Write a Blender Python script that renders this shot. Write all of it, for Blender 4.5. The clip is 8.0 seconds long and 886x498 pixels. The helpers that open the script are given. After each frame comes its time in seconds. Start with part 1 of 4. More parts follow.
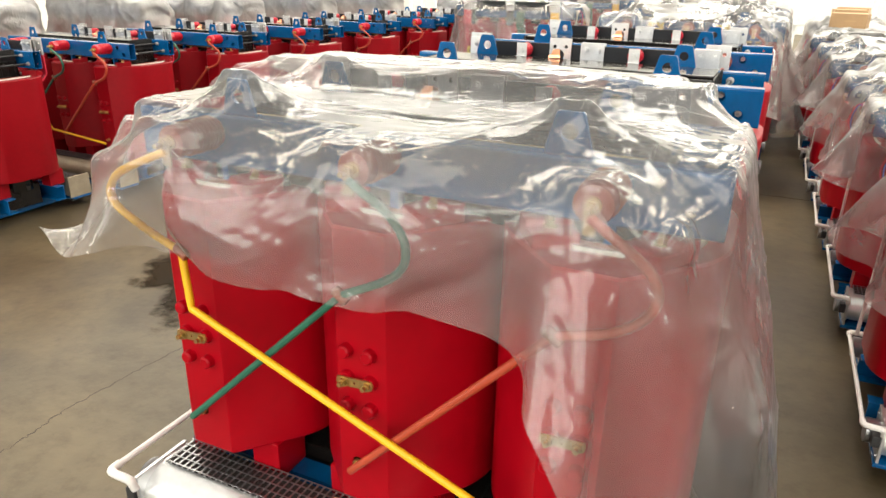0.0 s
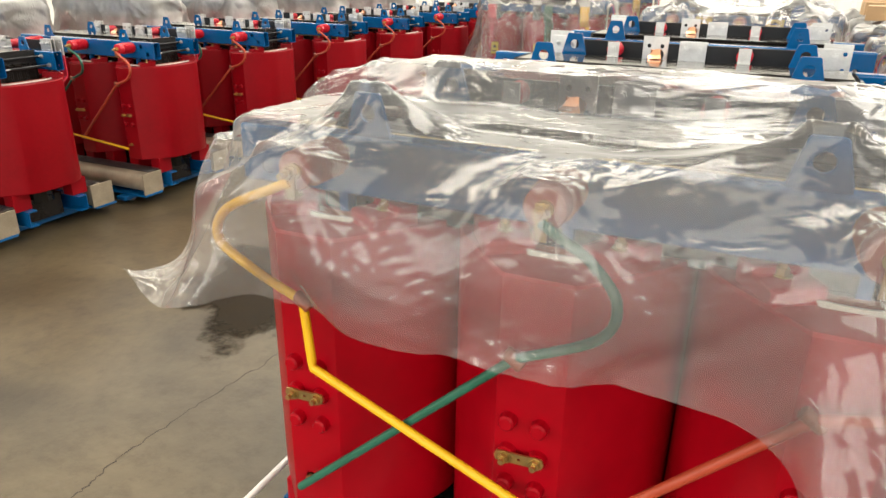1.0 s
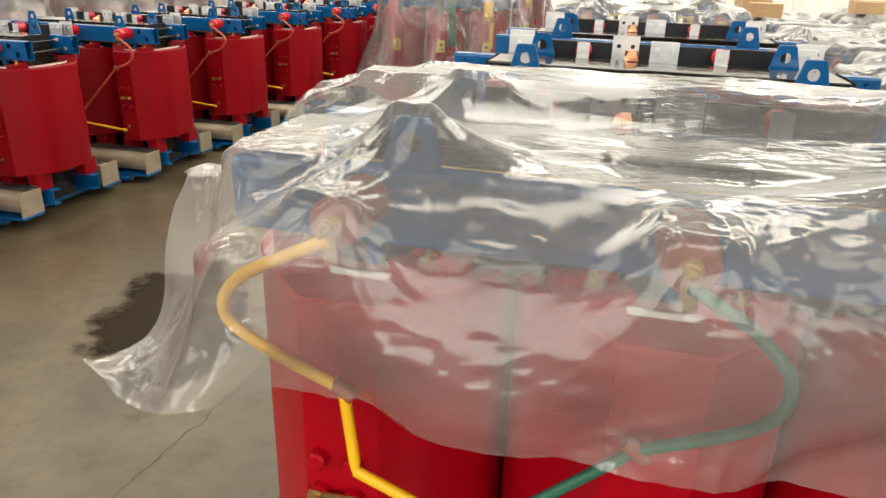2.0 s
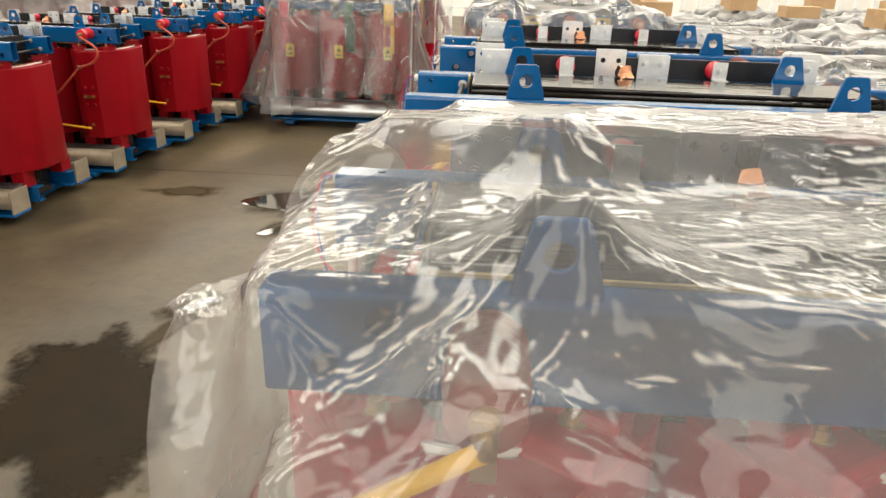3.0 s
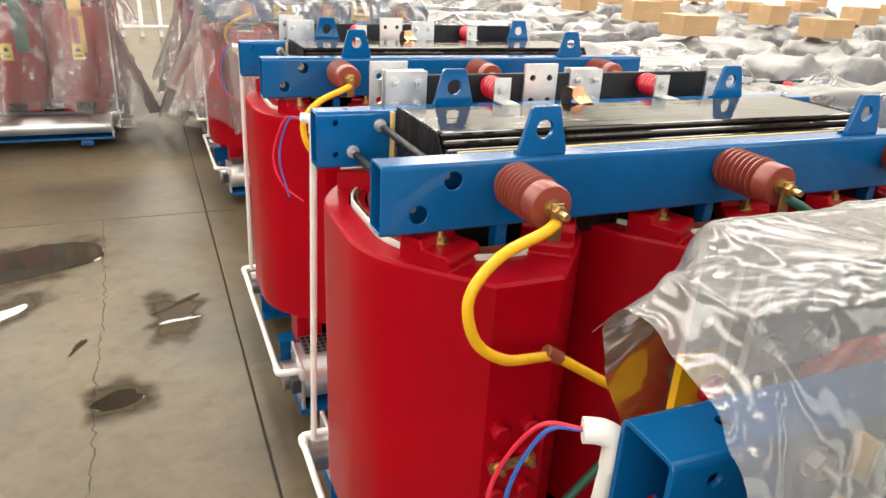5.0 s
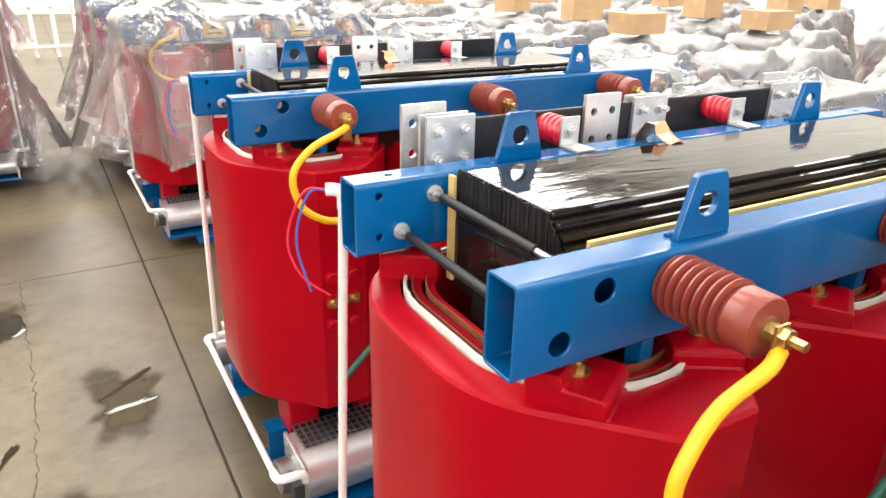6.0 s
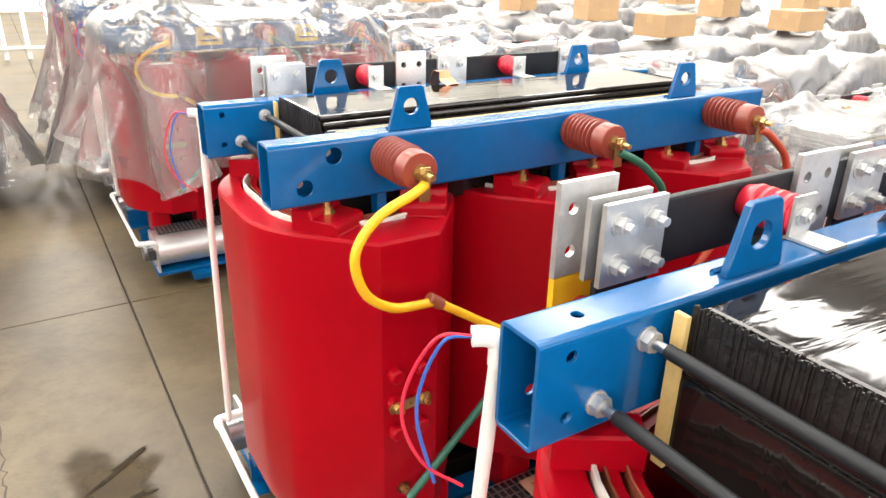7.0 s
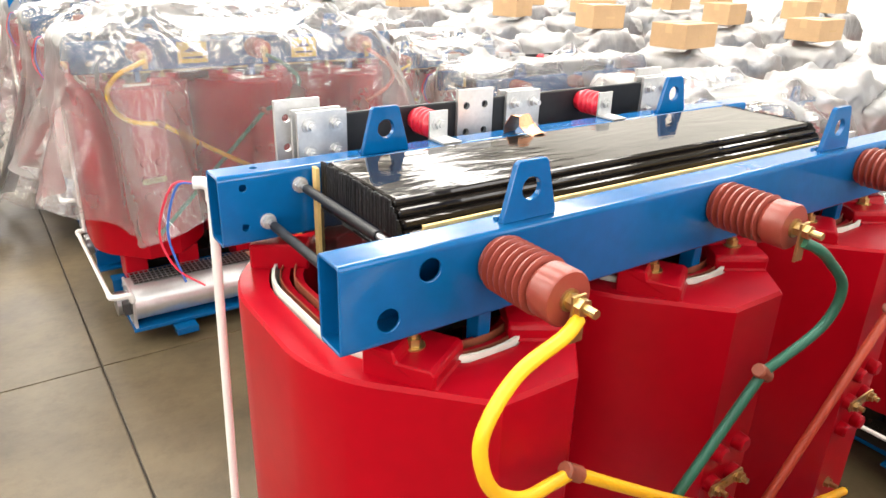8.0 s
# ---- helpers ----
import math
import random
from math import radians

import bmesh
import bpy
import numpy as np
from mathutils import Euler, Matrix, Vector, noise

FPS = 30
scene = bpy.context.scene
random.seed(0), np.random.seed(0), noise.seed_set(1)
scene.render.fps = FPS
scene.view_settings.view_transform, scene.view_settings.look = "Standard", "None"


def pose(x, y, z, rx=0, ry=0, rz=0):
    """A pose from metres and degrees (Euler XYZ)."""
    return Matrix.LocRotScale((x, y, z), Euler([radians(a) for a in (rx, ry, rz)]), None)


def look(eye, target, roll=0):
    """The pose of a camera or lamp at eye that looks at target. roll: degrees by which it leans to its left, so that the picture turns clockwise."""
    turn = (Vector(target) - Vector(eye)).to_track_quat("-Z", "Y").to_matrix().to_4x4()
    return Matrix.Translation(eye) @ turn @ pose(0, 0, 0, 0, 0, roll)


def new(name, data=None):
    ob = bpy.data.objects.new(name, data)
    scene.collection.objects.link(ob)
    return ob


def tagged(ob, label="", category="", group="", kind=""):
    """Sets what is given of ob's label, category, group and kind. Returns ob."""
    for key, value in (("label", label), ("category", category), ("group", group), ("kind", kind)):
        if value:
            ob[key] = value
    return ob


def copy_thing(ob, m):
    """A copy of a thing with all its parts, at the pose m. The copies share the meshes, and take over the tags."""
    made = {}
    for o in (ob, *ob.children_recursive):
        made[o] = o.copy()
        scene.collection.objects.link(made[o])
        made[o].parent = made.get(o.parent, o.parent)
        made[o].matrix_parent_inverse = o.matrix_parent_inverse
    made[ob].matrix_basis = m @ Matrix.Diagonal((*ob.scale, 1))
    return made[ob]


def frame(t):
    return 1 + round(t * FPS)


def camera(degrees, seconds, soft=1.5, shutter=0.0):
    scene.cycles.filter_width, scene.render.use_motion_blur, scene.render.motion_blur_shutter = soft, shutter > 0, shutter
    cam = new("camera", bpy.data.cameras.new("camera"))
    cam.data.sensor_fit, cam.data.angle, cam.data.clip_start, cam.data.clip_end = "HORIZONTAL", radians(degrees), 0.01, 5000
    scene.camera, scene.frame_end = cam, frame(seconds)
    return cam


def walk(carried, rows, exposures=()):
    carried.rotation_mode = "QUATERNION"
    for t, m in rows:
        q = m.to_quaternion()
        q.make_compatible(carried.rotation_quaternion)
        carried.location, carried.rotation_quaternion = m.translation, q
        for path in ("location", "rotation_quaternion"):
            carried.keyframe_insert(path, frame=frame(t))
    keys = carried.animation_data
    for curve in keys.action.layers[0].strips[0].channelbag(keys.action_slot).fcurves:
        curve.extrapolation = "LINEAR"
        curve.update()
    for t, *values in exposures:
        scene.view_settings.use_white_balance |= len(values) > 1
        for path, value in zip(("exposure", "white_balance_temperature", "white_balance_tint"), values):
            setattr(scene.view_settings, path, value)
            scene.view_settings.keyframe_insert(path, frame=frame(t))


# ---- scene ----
cam = camera(65.1, 8.0)
PATH = [
    (0, (0.075, 0.1, 1.515), (-0.71, 1.785, 0.777), 1.0),
    (0.5, (-0.125, 0.124, 1.506), (-0.889, 1.817, 0.764), 1.1),
    (1, (-0.36, 0.21, 1.506), (-1.124, 1.898, 0.753), 0.8),
    (1.2, (-0.444, 0.244, 1.49), (-1.205, 1.935, 0.739), 0.8),
    (2.3, (-0.866, 0.482, 1.504), (-1.175, 2.302, 0.736), 1.2),
    (2.5, (-0.945, 0.573, 1.509), (-1.198, 2.401, 0.739), 0.4),
    (3, (-1.124, 0.737, 1.504), (-1.242, 2.584, 0.746), 1.7),
    (3.5, (-1.364, 0.889, 1.515), (-1.165, 2.729, 0.755), 0.6),
    (4, (-1.499, 1.067, 1.499), (-1.129, 2.879, 0.736), 1.3),
    (4.5, (-1.584, 1.283, 1.515), (-1.071, 3.057, 0.746), 0.8),
    (4.7, (-1.613, 1.358, 1.509), (-1.009, 3.101, 0.734), 1.9),
    (5.8, (-1.755, 1.847, 1.51), (-0.834, 3.445, 0.738), 2.1),
    (6, (-1.74, 1.952, 1.515), (-0.814, 3.55, 0.747), 1.2),
    (6.5, (-1.713, 2.199, 1.52), (-0.77, 3.785, 0.748), 1.1),
    (7, (-1.71, 2.481, 1.515), (-0.738, 4.047, 0.738), 1.2),
    (7.5, (-1.7, 2.732, 1.506), (-0.66, 4.254, 0.729), 1.8),
    (8, (-1.657, 3.002, 1.528), (-0.611, 4.52, 0.754), 1.6),
]
walk(cam, [(t, look(eye, target, roll)) for t, eye, target, roll in PATH],
     exposures=((0, -0.4, 6550, 10), (1.2, -0.62, 6600, 10), (2.5, -0.7, 6650, 10), (3.5, -0.78, 6650, 10), (4.6, -0.52, 6550, 11), (6, 0.0, 6200, 13), (8, 0.12, 6250, 13)))

# ---------------------------------------------------------------- light
world = bpy.data.worlds.new("sky")
scene.world = world
world.use_nodes = True
wn = world.node_tree
sky = wn.nodes.new("ShaderNodeTexSky")
sky.sky_type, sky.sun_disc = "NISHITA", False
sky.sun_elevation, sky.sun_rotation = radians(48), radians(60)
wn.links.new(sky.outputs["Color"], wn.nodes["Background"].inputs["Color"])
wn.nodes["Background"].inputs["Strength"].default_value = 0.15

HALL = (-16.0, 14.0, -7.0, 24.0, 7.5)          # x0, x1, y0, y1, roof
STRIPS = [-13.6 + 4.1 * k for k in range(7)]   # skylight centres, running along y
STRIP_W = 1.6
BAYS = ((-2.0, 15.0), (8.5, 44.0), (19.0, 52.0))  # middle of each bay and its watts per square metre


def skylight_lamp(x, y, length, power):
    lamp = bpy.data.lights.new("skylight_lamp", "AREA")
    lamp.shape, lamp.size, lamp.size_y = "RECTANGLE", STRIP_W, length
    lamp.energy, lamp.color = power * length * STRIP_W, (1.0, 0.94, 0.81)
    ob = new("skylight_lamp", lamp)
    ob.matrix_world = pose(x, y, HALL[4] - 0.02)
    return ob


for sx in STRIPS:
    for sy, watts in BAYS:
        skylight_lamp(sx, sy, 9.2, watts)
FILL_WINDOWS = [-12.5, -7.5, -2.5, 2.5, 7.5]          # middles of the tall windows added to the unseen south wall
FILL_WINDOW = (3.8, 1.6, 6.2)                         # width, sill, head
# Fill lamps in these added openings, to brighten the faces turned south.
for wx in FILL_WINDOWS:
    lamp = bpy.data.lights.new("front_fill_lamp", "AREA")
    lamp.shape, lamp.size, lamp.size_y = "RECTANGLE", FILL_WINDOW[0] - 0.1, FILL_WINDOW[2] - FILL_WINDOW[1] - 0.1
    lamp.energy, lamp.color = 25.0 * FILL_WINDOW[0] * (FILL_WINDOW[2] - FILL_WINDOW[1]), (1.0, 0.95, 0.85)
    new("front_fill_lamp", lamp).matrix_world = pose(wx, HALL[2] - 0.1, (FILL_WINDOW[1] + FILL_WINDOW[2]) / 2, 90, 0, 0)


# ---------------------------------------------------------------- materials
def material(name, base, rough=0.5, metal=0.0, vary=0.12, scale=6.0, bump=0.0, bump_scale=60.0, coat=0.0, spec=0.5, dust=0.0):
    """Painted or bare surface: colour that varies at two scales, worn gloss and fine relief."""
    m = bpy.data.materials.new(name)
    m.use_nodes = True
    t = m.node_tree
    b = t.nodes["Principled BSDF"]
    b.inputs["Metallic"].default_value = metal
    b.inputs["Coat Weight"].default_value = coat
    b.inputs["Coat Roughness"].default_value = 0.12
    b.inputs["Specular IOR Level"].default_value = spec
    co = t.nodes.new("ShaderNodeTexCoord")
    n1 = t.nodes.new("ShaderNodeTexNoise")
    n1.inputs["Scale"].default_value, n1.inputs["Detail"].default_value = scale, 5
    n2 = t.nodes.new("ShaderNodeTexNoise")
    n2.inputs["Scale"].default_value, n2.inputs["Detail"].default_value = scale * 11, 3
    for n in (n1, n2):
        t.links.new(co.outputs["Object"], n.inputs["Vector"])
    add = t.nodes.new("ShaderNodeMath")
    add.operation = "MULTIPLY_ADD"
    add.inputs[1].default_value = 0.35
    t.links.new(n2.outputs["Fac"], add.inputs[0])
    t.links.new(n1.outputs["Fac"], add.inputs[2])
    ramp = t.nodes.new("ShaderNodeValToRGB")
    ramp.color_ramp.elements[0].position, ramp.color_ramp.elements[1].position = 0.4, 0.95
    ramp.color_ramp.elements[0].color = (*[c * (1 - vary) for c in base], 1)
    ramp.color_ramp.elements[1].color = (*[min(1, c * (1 + vary) + dust) for c in base], 1)
    t.links.new(add.outputs[0], ramp.inputs["Fac"])
    t.links.new(ramp.outputs["Color"], b.inputs["Base Color"])
    mr = t.nodes.new("ShaderNodeMapRange")
    mr.inputs["To Min"].default_value, mr.inputs["To Max"].default_value = max(0.02, rough * 0.75), min(1, rough * 1.3)
    t.links.new(n1.outputs["Fac"], mr.inputs["Value"])
    t.links.new(mr.outputs["Result"], b.inputs["Roughness"])
    if bump:
        n3 = t.nodes.new("ShaderNodeTexNoise")
        n3.inputs["Scale"].default_value, n3.inputs["Detail"].default_value = bump_scale, 3
        t.links.new(co.outputs["Object"], n3.inputs["Vector"])
        bp = t.nodes.new("ShaderNodeBump")
        bp.inputs["Strength"].default_value, bp.inputs["Distance"].default_value = bump, 0.004
        t.links.new(n3.outputs["Fac"], bp.inputs["Height"])
        t.links.new(bp.outputs["Normal"], b.inputs["Normal"])
    return m


BLUE = material("blue_paint", (0.002, 0.086, 0.25), 0.14, vary=0.2, scale=4, bump=0.04, bump_scale=45, spec=0.4)
RED = material("red_epoxy", (0.35, 0.001, 0.008), 0.33, vary=0.12, scale=3, bump=0.10, bump_scale=14, spec=0.16)
RED_LEFT = material("dark_red_epoxy", (0.26, 0.0016, 0.007), 0.4, vary=0.16, scale=3, bump=0.15, bump_scale=14, spec=0.2)
BLACK = material("black_lacquer", (0.012, 0.010, 0.009), 0.06, vary=0.4, scale=7, bump=0.3, bump_scale=10, spec=0.3)


def drag(m, scale):
    """Draw the relief of a material out along x, like brushed wax."""
    t = m.node_tree
    noise = t.nodes["Bump"].inputs["Height"].links[0].from_node
    mp = t.nodes.new("ShaderNodeMapping")
    mp.inputs["Scale"].default_value = scale
    t.links.new(noise.inputs["Vector"].links[0].from_socket, mp.inputs["Vector"])
    t.links.new(mp.outputs["Vector"], noise.inputs["Vector"])
    noise.inputs["Distortion"].default_value = 1.2


drag(BLACK, (0.45, 1.8, 1.0))
BLACK_EDGE = material("black_lamination", (0.006, 0.0055, 0.0055), 0.5, vary=0.5, scale=20, bump=0.6, bump_scale=120)
SHRINK = material("black_heat_shrink", (0.012, 0.013, 0.015), 0.45, vary=0.3, scale=9, bump=0.1, spec=0.25)
ZINC = material("zinc_plate", (0.56, 0.56, 0.55), 0.42, metal=0.75, vary=0.2, scale=12, bump=0.15, bump_scale=110)
ALU = material("mill_aluminium", (0.68, 0.69, 0.69), 0.32, metal=0.8, vary=0.15, scale=5, bump=0.08, bump_scale=70)
DULL = material("dull_galvanised_sheet", (0.40, 0.34, 0.25), 0.45, metal=0.5, vary=0.25, scale=7, bump=0.1, bump_scale=60)
STEEL = material("steel_rod", (0.35, 0.35, 0.36), 0.3, metal=0.9, vary=0.2, scale=20)
BRASS = material("yellow_zinc", (0.5, 0.36, 0.15), 0.32, metal=0.9, vary=0.25, scale=30)
COPPER = material("copper", (0.75, 0.36, 0.2), 0.28, metal=1.0, vary=0.2, scale=18, bump=0.3, bump_scale=60)
RESIN = material("brown_resin", (0.24, 0.045, 0.028), 0.36, vary=0.15, scale=14, bump=0.08, coat=0.2)
RED_RESIN = material("red_resin", (0.55, 0.012, 0.03), 0.34, vary=0.12, scale=14, coat=0.2)
PVC = material("white_pvc", (0.78, 0.76, 0.72), 0.35, vary=0.06, scale=8)
YELLOW = material("yellow_sleeve", (0.85, 0.48, 0.01), 0.42, vary=0.08, scale=12)
GREEN = material("green_sleeve", (0.02, 0.13, 0.08), 0.42, vary=0.14, scale=12)
ORANGE = material("rust_red_sleeve", (0.42, 0.06, 0.025), 0.42, vary=0.14, scale=12)
WIRE_RED = material("red_wire", (0.6, 0.02, 0.05), 0.4)
WIRE_BLUE = material("blue_wire", (0.03, 0.12, 0.45), 0.4)
PAPER = material("white_insulation", (0.72, 0.69, 0.62), 0.7, vary=0.12, scale=25)
WINDING = material("varnished_winding", (0.26, 0.07, 0.035), 0.45, vary=0.3, scale=18, bump=0.2, bump_scale=80)
BOARD = material("pressboard", (0.62, 0.44, 0.16), 0.65, vary=0.2, scale=20)
GAP_SHADE = material("gap_shade", (0.02, 0.017, 0.016), 0.7, vary=0.3)
RUBBER = material("black_rubber", (0.03, 0.03, 0.03), 0.6)
CARD = material("cardboard", (0.42, 0.27, 0.14), 0.75, vary=0.12, scale=5, bump=0.1, bump_scale=40)
TAPE = material("packing_tape", (0.5, 0.34, 0.18), 0.25, vary=0.06)
LABEL_YELLOW = material("yellow_sticker", (0.82, 0.58, 0.03), 0.45, vary=0.05)
INK = material("black_ink", (0.02, 0.02, 0.02), 0.5)
INK_RED = material("red_ink", (0.55, 0.08, 0.03), 0.5)
LABEL_BROWN = material("brown_film_label", (0.50, 0.30, 0.2), 0.35, vary=0.08)
WHITE_STEEL = material("white_enamel", (0.75, 0.76, 0.76), 0.4, vary=0.06)
WALL_PAINT = material("hall_wall_paint", (0.74, 0.73, 0.69), 0.7, vary=0.08, scale=0.7, bump=0.1, bump_scale=20)
ROOF_SHEET = material("roof_sheet", (0.21, 0.21, 0.2), 0.5, vary=0.08, scale=0.7)


def concrete():
    m = material("concrete", (0.098, 0.075, 0.041), 0.42, vary=0.34, scale=1.3, bump=0.25, bump_scale=30, spec=0.42)
    t = m.node_tree
    b = t.nodes["Principled BSDF"]
    src = b.inputs["Base Color"].links[0].from_socket
    geo = t.nodes.new("ShaderNodeNewGeometry")
    stain = t.nodes.new("ShaderNodeTexNoise")
    stain.inputs["Scale"].default_value, stain.inputs["Detail"].default_value = 0.9, 7
    stain.inputs["Distortion"].default_value = 0.8
    t.links.new(geo.outputs["Position"], stain.inputs["Vector"])
    for n in t.nodes:
        if n.type == "TEX_NOISE" and n is not stain:
            t.links.new(geo.outputs["Position"], n.inputs["Vector"])
    r = t.nodes.new("ShaderNodeValToRGB")
    r.color_ramp.elements[0].position, r.color_ramp.elements[1].position = 0.36, 0.6
    r.color_ramp.elements[0].color, r.color_ramp.elements[1].color = (0.58, 0.56, 0.52, 1), (1.12, 1.11, 1.08, 1)
    t.links.new(stain.outputs["Fac"], r.inputs["Fac"])
    spots = t.nodes.new("ShaderNodeTexNoise")
    spots.inputs["Scale"].default_value, spots.inputs["Detail"].default_value = 9.0, 8
    spots.inputs["Roughness"].default_value = 0.72
    t.links.new(geo.outputs["Position"], spots.inputs["Vector"])
    r2 = t.nodes.new("ShaderNodeValToRGB")
    r2.color_ramp.elements[0].position, r2.color_ramp.elements[1].position = 0.33, 0.52
    r2.color_ramp.elements[0].color, r2.color_ramp.elements[1].color = (0.66, 0.64, 0.6, 1), (1, 1, 1, 1)
    t.links.new(spots.outputs["Fac"], r2.inputs["Fac"])
    m2 = t.nodes.new("ShaderNodeMix")
    m2.data_type, m2.blend_type = "RGBA", "MULTIPLY"
    m2.inputs["Factor"].default_value = 0.8
    t.links.new(src, m2.inputs["A"])
    t.links.new(r2.outputs["Color"], m2.inputs["B"])
    src = m2.outputs["Result"]
    mix = t.nodes.new("ShaderNodeMix")
    mix.data_type, mix.blend_type = "RGBA", "MULTIPLY"
    mix.inputs["Factor"].default_value = 1
    t.links.new(src, mix.inputs["A"])
    t.links.new(r.outputs["Color"], mix.inputs["B"])
    t.links.new(mix.outputs["Result"], b.inputs["Base Color"])
    return m


CONCRETE = concrete()
WET = material("water_on_concrete", (0.03, 0.024, 0.016), 0.04, vary=0.3, scale=3, spec=0.32)


def soaked(name, color, rough, spec, inner=0.72):
    """Damp concrete that fades into the dry floor along an uneven rim (u runs from the middle to the rim)."""
    m = material(name, color, rough, vary=0.35, scale=6, spec=spec)
    t = m.node_tree
    geo = t.nodes.new("ShaderNodeNewGeometry")
    uv = t.nodes.new("ShaderNodeTexCoord")
    sep = t.nodes.new("ShaderNodeSeparateXYZ")
    t.links.new(uv.outputs["UV"], sep.inputs[0])
    n = t.nodes.new("ShaderNodeTexNoise")
    n.inputs["Scale"].default_value, n.inputs["Detail"].default_value = 7, 7
    n.inputs["Roughness"].default_value = 0.6
    t.links.new(geo.outputs["Position"], n.inputs["Vector"])
    add = t.nodes.new("ShaderNodeMath")
    add.operation = "MULTIPLY_ADD"
    add.inputs[1].default_value = 0.9
    t.links.new(n.outputs["Fac"], add.inputs[0])
    t.links.new(sep.outputs["X"], add.inputs[2])
    mr = t.nodes.new("ShaderNodeMapRange")
    mr.interpolation_type = "SMOOTHSTEP"
    mr.inputs["From Min"].default_value, mr.inputs["From Max"].default_value = inner, 1.36
    mr.inputs["To Min"].default_value, mr.inputs["To Max"].default_value = 0.94, 0.0
    t.links.new(add.outputs[0], mr.inputs["Value"])
    t.links.new(mr.outputs["Result"], t.nodes["Principled BSDF"].inputs["Alpha"])
    return m


DAMP = soaked("damp_concrete", (0.045, 0.031, 0.013), 0.45, 0.1, 0.8)
CRACK = material("crack_dirt", (0.05, 0.04, 0.03), 0.9)


def film_material(name, milk, tint, crinkle):
    """Thin polythene film: clear with a milky part, and sharp gloss on its creases."""
    m = bpy.data.materials.new(name)
    m.use_nodes = True
    t = m.node_tree
    t.nodes.clear()
    out = t.nodes.new("ShaderNodeOutputMaterial")
    co = t.nodes.new("ShaderNodeTexCoord")
    clear = t.nodes.new("ShaderNodeBsdfTransparent")
    clear.inputs["Color"].default_value = (0.96, 0.96, 0.95, 1)
    dif = t.nodes.new("ShaderNodeBsdfDiffuse")
    tra = t.nodes.new("ShaderNodeBsdfTranslucent")
    gls = t.nodes.new("ShaderNodeBsdfGlossy")
    gls.inputs["Roughness"].default_value = 0.05
    haze = t.nodes.new("ShaderNodeBsdfGlossy")
    haze.inputs["Roughness"].default_value = 0.36
    shine = t.nodes.new("ShaderNodeMixShader")
    shine.inputs[0].default_value = 0.5
    t.links.new(gls.outputs[0], shine.inputs[1])
    t.links.new(haze.outputs[0], shine.inputs[2])
    for n in (dif, tra):
        n.inputs["Color"].default_value = (*tint, 1)
    bumps = None
    wob = t.nodes.new("ShaderNodeTexNoise")
    wob.inputs["Scale"].default_value, wob.inputs["Detail"].default_value = 3.5, 2
    t.links.new(co.outputs["UV"], wob.inputs["Vector"])
    bend = t.nodes.new("ShaderNodeVectorMath")
    bend.operation = "MULTIPLY_ADD"
    bend.inputs[1].default_value = (0.16, 0.16, 0)
    t.links.new(wob.outputs["Color"], bend.inputs[0])
    t.links.new(co.outputs["UV"], bend.inputs[2])
    for sc, dist, strength in ((1.3, 0.010, crinkle), (3.6, 0.010, crinkle * 0.6), (9.0, 0.006, crinkle * 0.6), (22, 0.006, crinkle)):
        if sc in (3.6, 9.0):
            # flat facets between straight creases
            w = t.nodes.new("ShaderNodeTexVoronoi")
            w.distance = "MANHATTAN"
            w.inputs["Scale"].default_value = sc
        else:
            w = t.nodes.new("ShaderNodeTexNoise")
            w.noise_type = "RIDGED_MULTIFRACTAL"
            w.inputs["Scale"].default_value, w.inputs["Detail"].default_value = sc, 3
            w.inputs["Distortion"].default_value = 0.6
        mp = t.nodes.new("ShaderNodeMapping")
        mp.inputs["Rotation"].default_value = (0, 0, 0.5 + sc * 0.09)
        mp.inputs["Scale"].default_value = (1.0, 2.0, 1.0)
        t.links.new(bend.outputs[0], mp.inputs["Vector"])
        t.links.new(mp.outputs["Vector"], w.inputs["Vector"])
        bp = t.nodes.new("ShaderNodeBump")
        bp.inputs["Strength"].default_value, bp.inputs["Distance"].default_value = strength, dist
        t.links.new(w.outputs[0], bp.inputs["Height"])
        if bumps:
            t.links.new(bumps.outputs["Normal"], bp.inputs["Normal"])
        bumps = bp
    gate = t.nodes.new("ShaderNodeTexNoise")
    gate.inputs["Scale"].default_value, gate.inputs["Detail"].default_value = 2.2, 2
    t.links.new(co.outputs["UV"], gate.inputs["Vector"])
    gr = t.nodes.new("ShaderNodeMapRange")
    gr.inputs["From Min"].default_value, gr.inputs["From Max"].default_value = 0.48, 0.66
    gr.inputs["To Min"].default_value, gr.inputs["To Max"].default_value = 0.03, crinkle * 1.5
    t.links.new(gate.outputs["Fac"], gr.inputs["Value"])
    t.links.new(gr.outputs["Result"], bumps.inputs["Strength"])
    for n in (dif, tra, gls, haze):
        t.links.new(bumps.outputs["Normal"], n.inputs["Normal"])
    mk = t.nodes.new("ShaderNodeMixShader")
    mk.inputs[0].default_value = 0.5
    t.links.new(dif.outputs[0], mk.inputs[1])
    t.links.new(tra.outputs[0], mk.inputs[2])
    cloud = t.nodes.new("ShaderNodeTexNoise")
    cloud.inputs["Scale"].default_value, cloud.inputs["Detail"].default_value = 3, 6
    t.links.new(co.outputs["UV"], cloud.inputs["Vector"])
    mr = t.nodes.new("ShaderNodeMapRange")
    mr.inputs["From Min"].default_value, mr.inputs["From Max"].default_value = 0.3, 0.7
    mr.inputs["To Min"].default_value, mr.inputs["To Max"].default_value = milk * 0.65, milk * 1.4
    t.links.new(cloud.outputs["Fac"], mr.inputs["Value"])
    body = t.nodes.new("ShaderNodeMixShader")
    t.links.new(mr.outputs["Result"], body.inputs[0])
    t.links.new(clear.outputs[0], body.inputs[1])
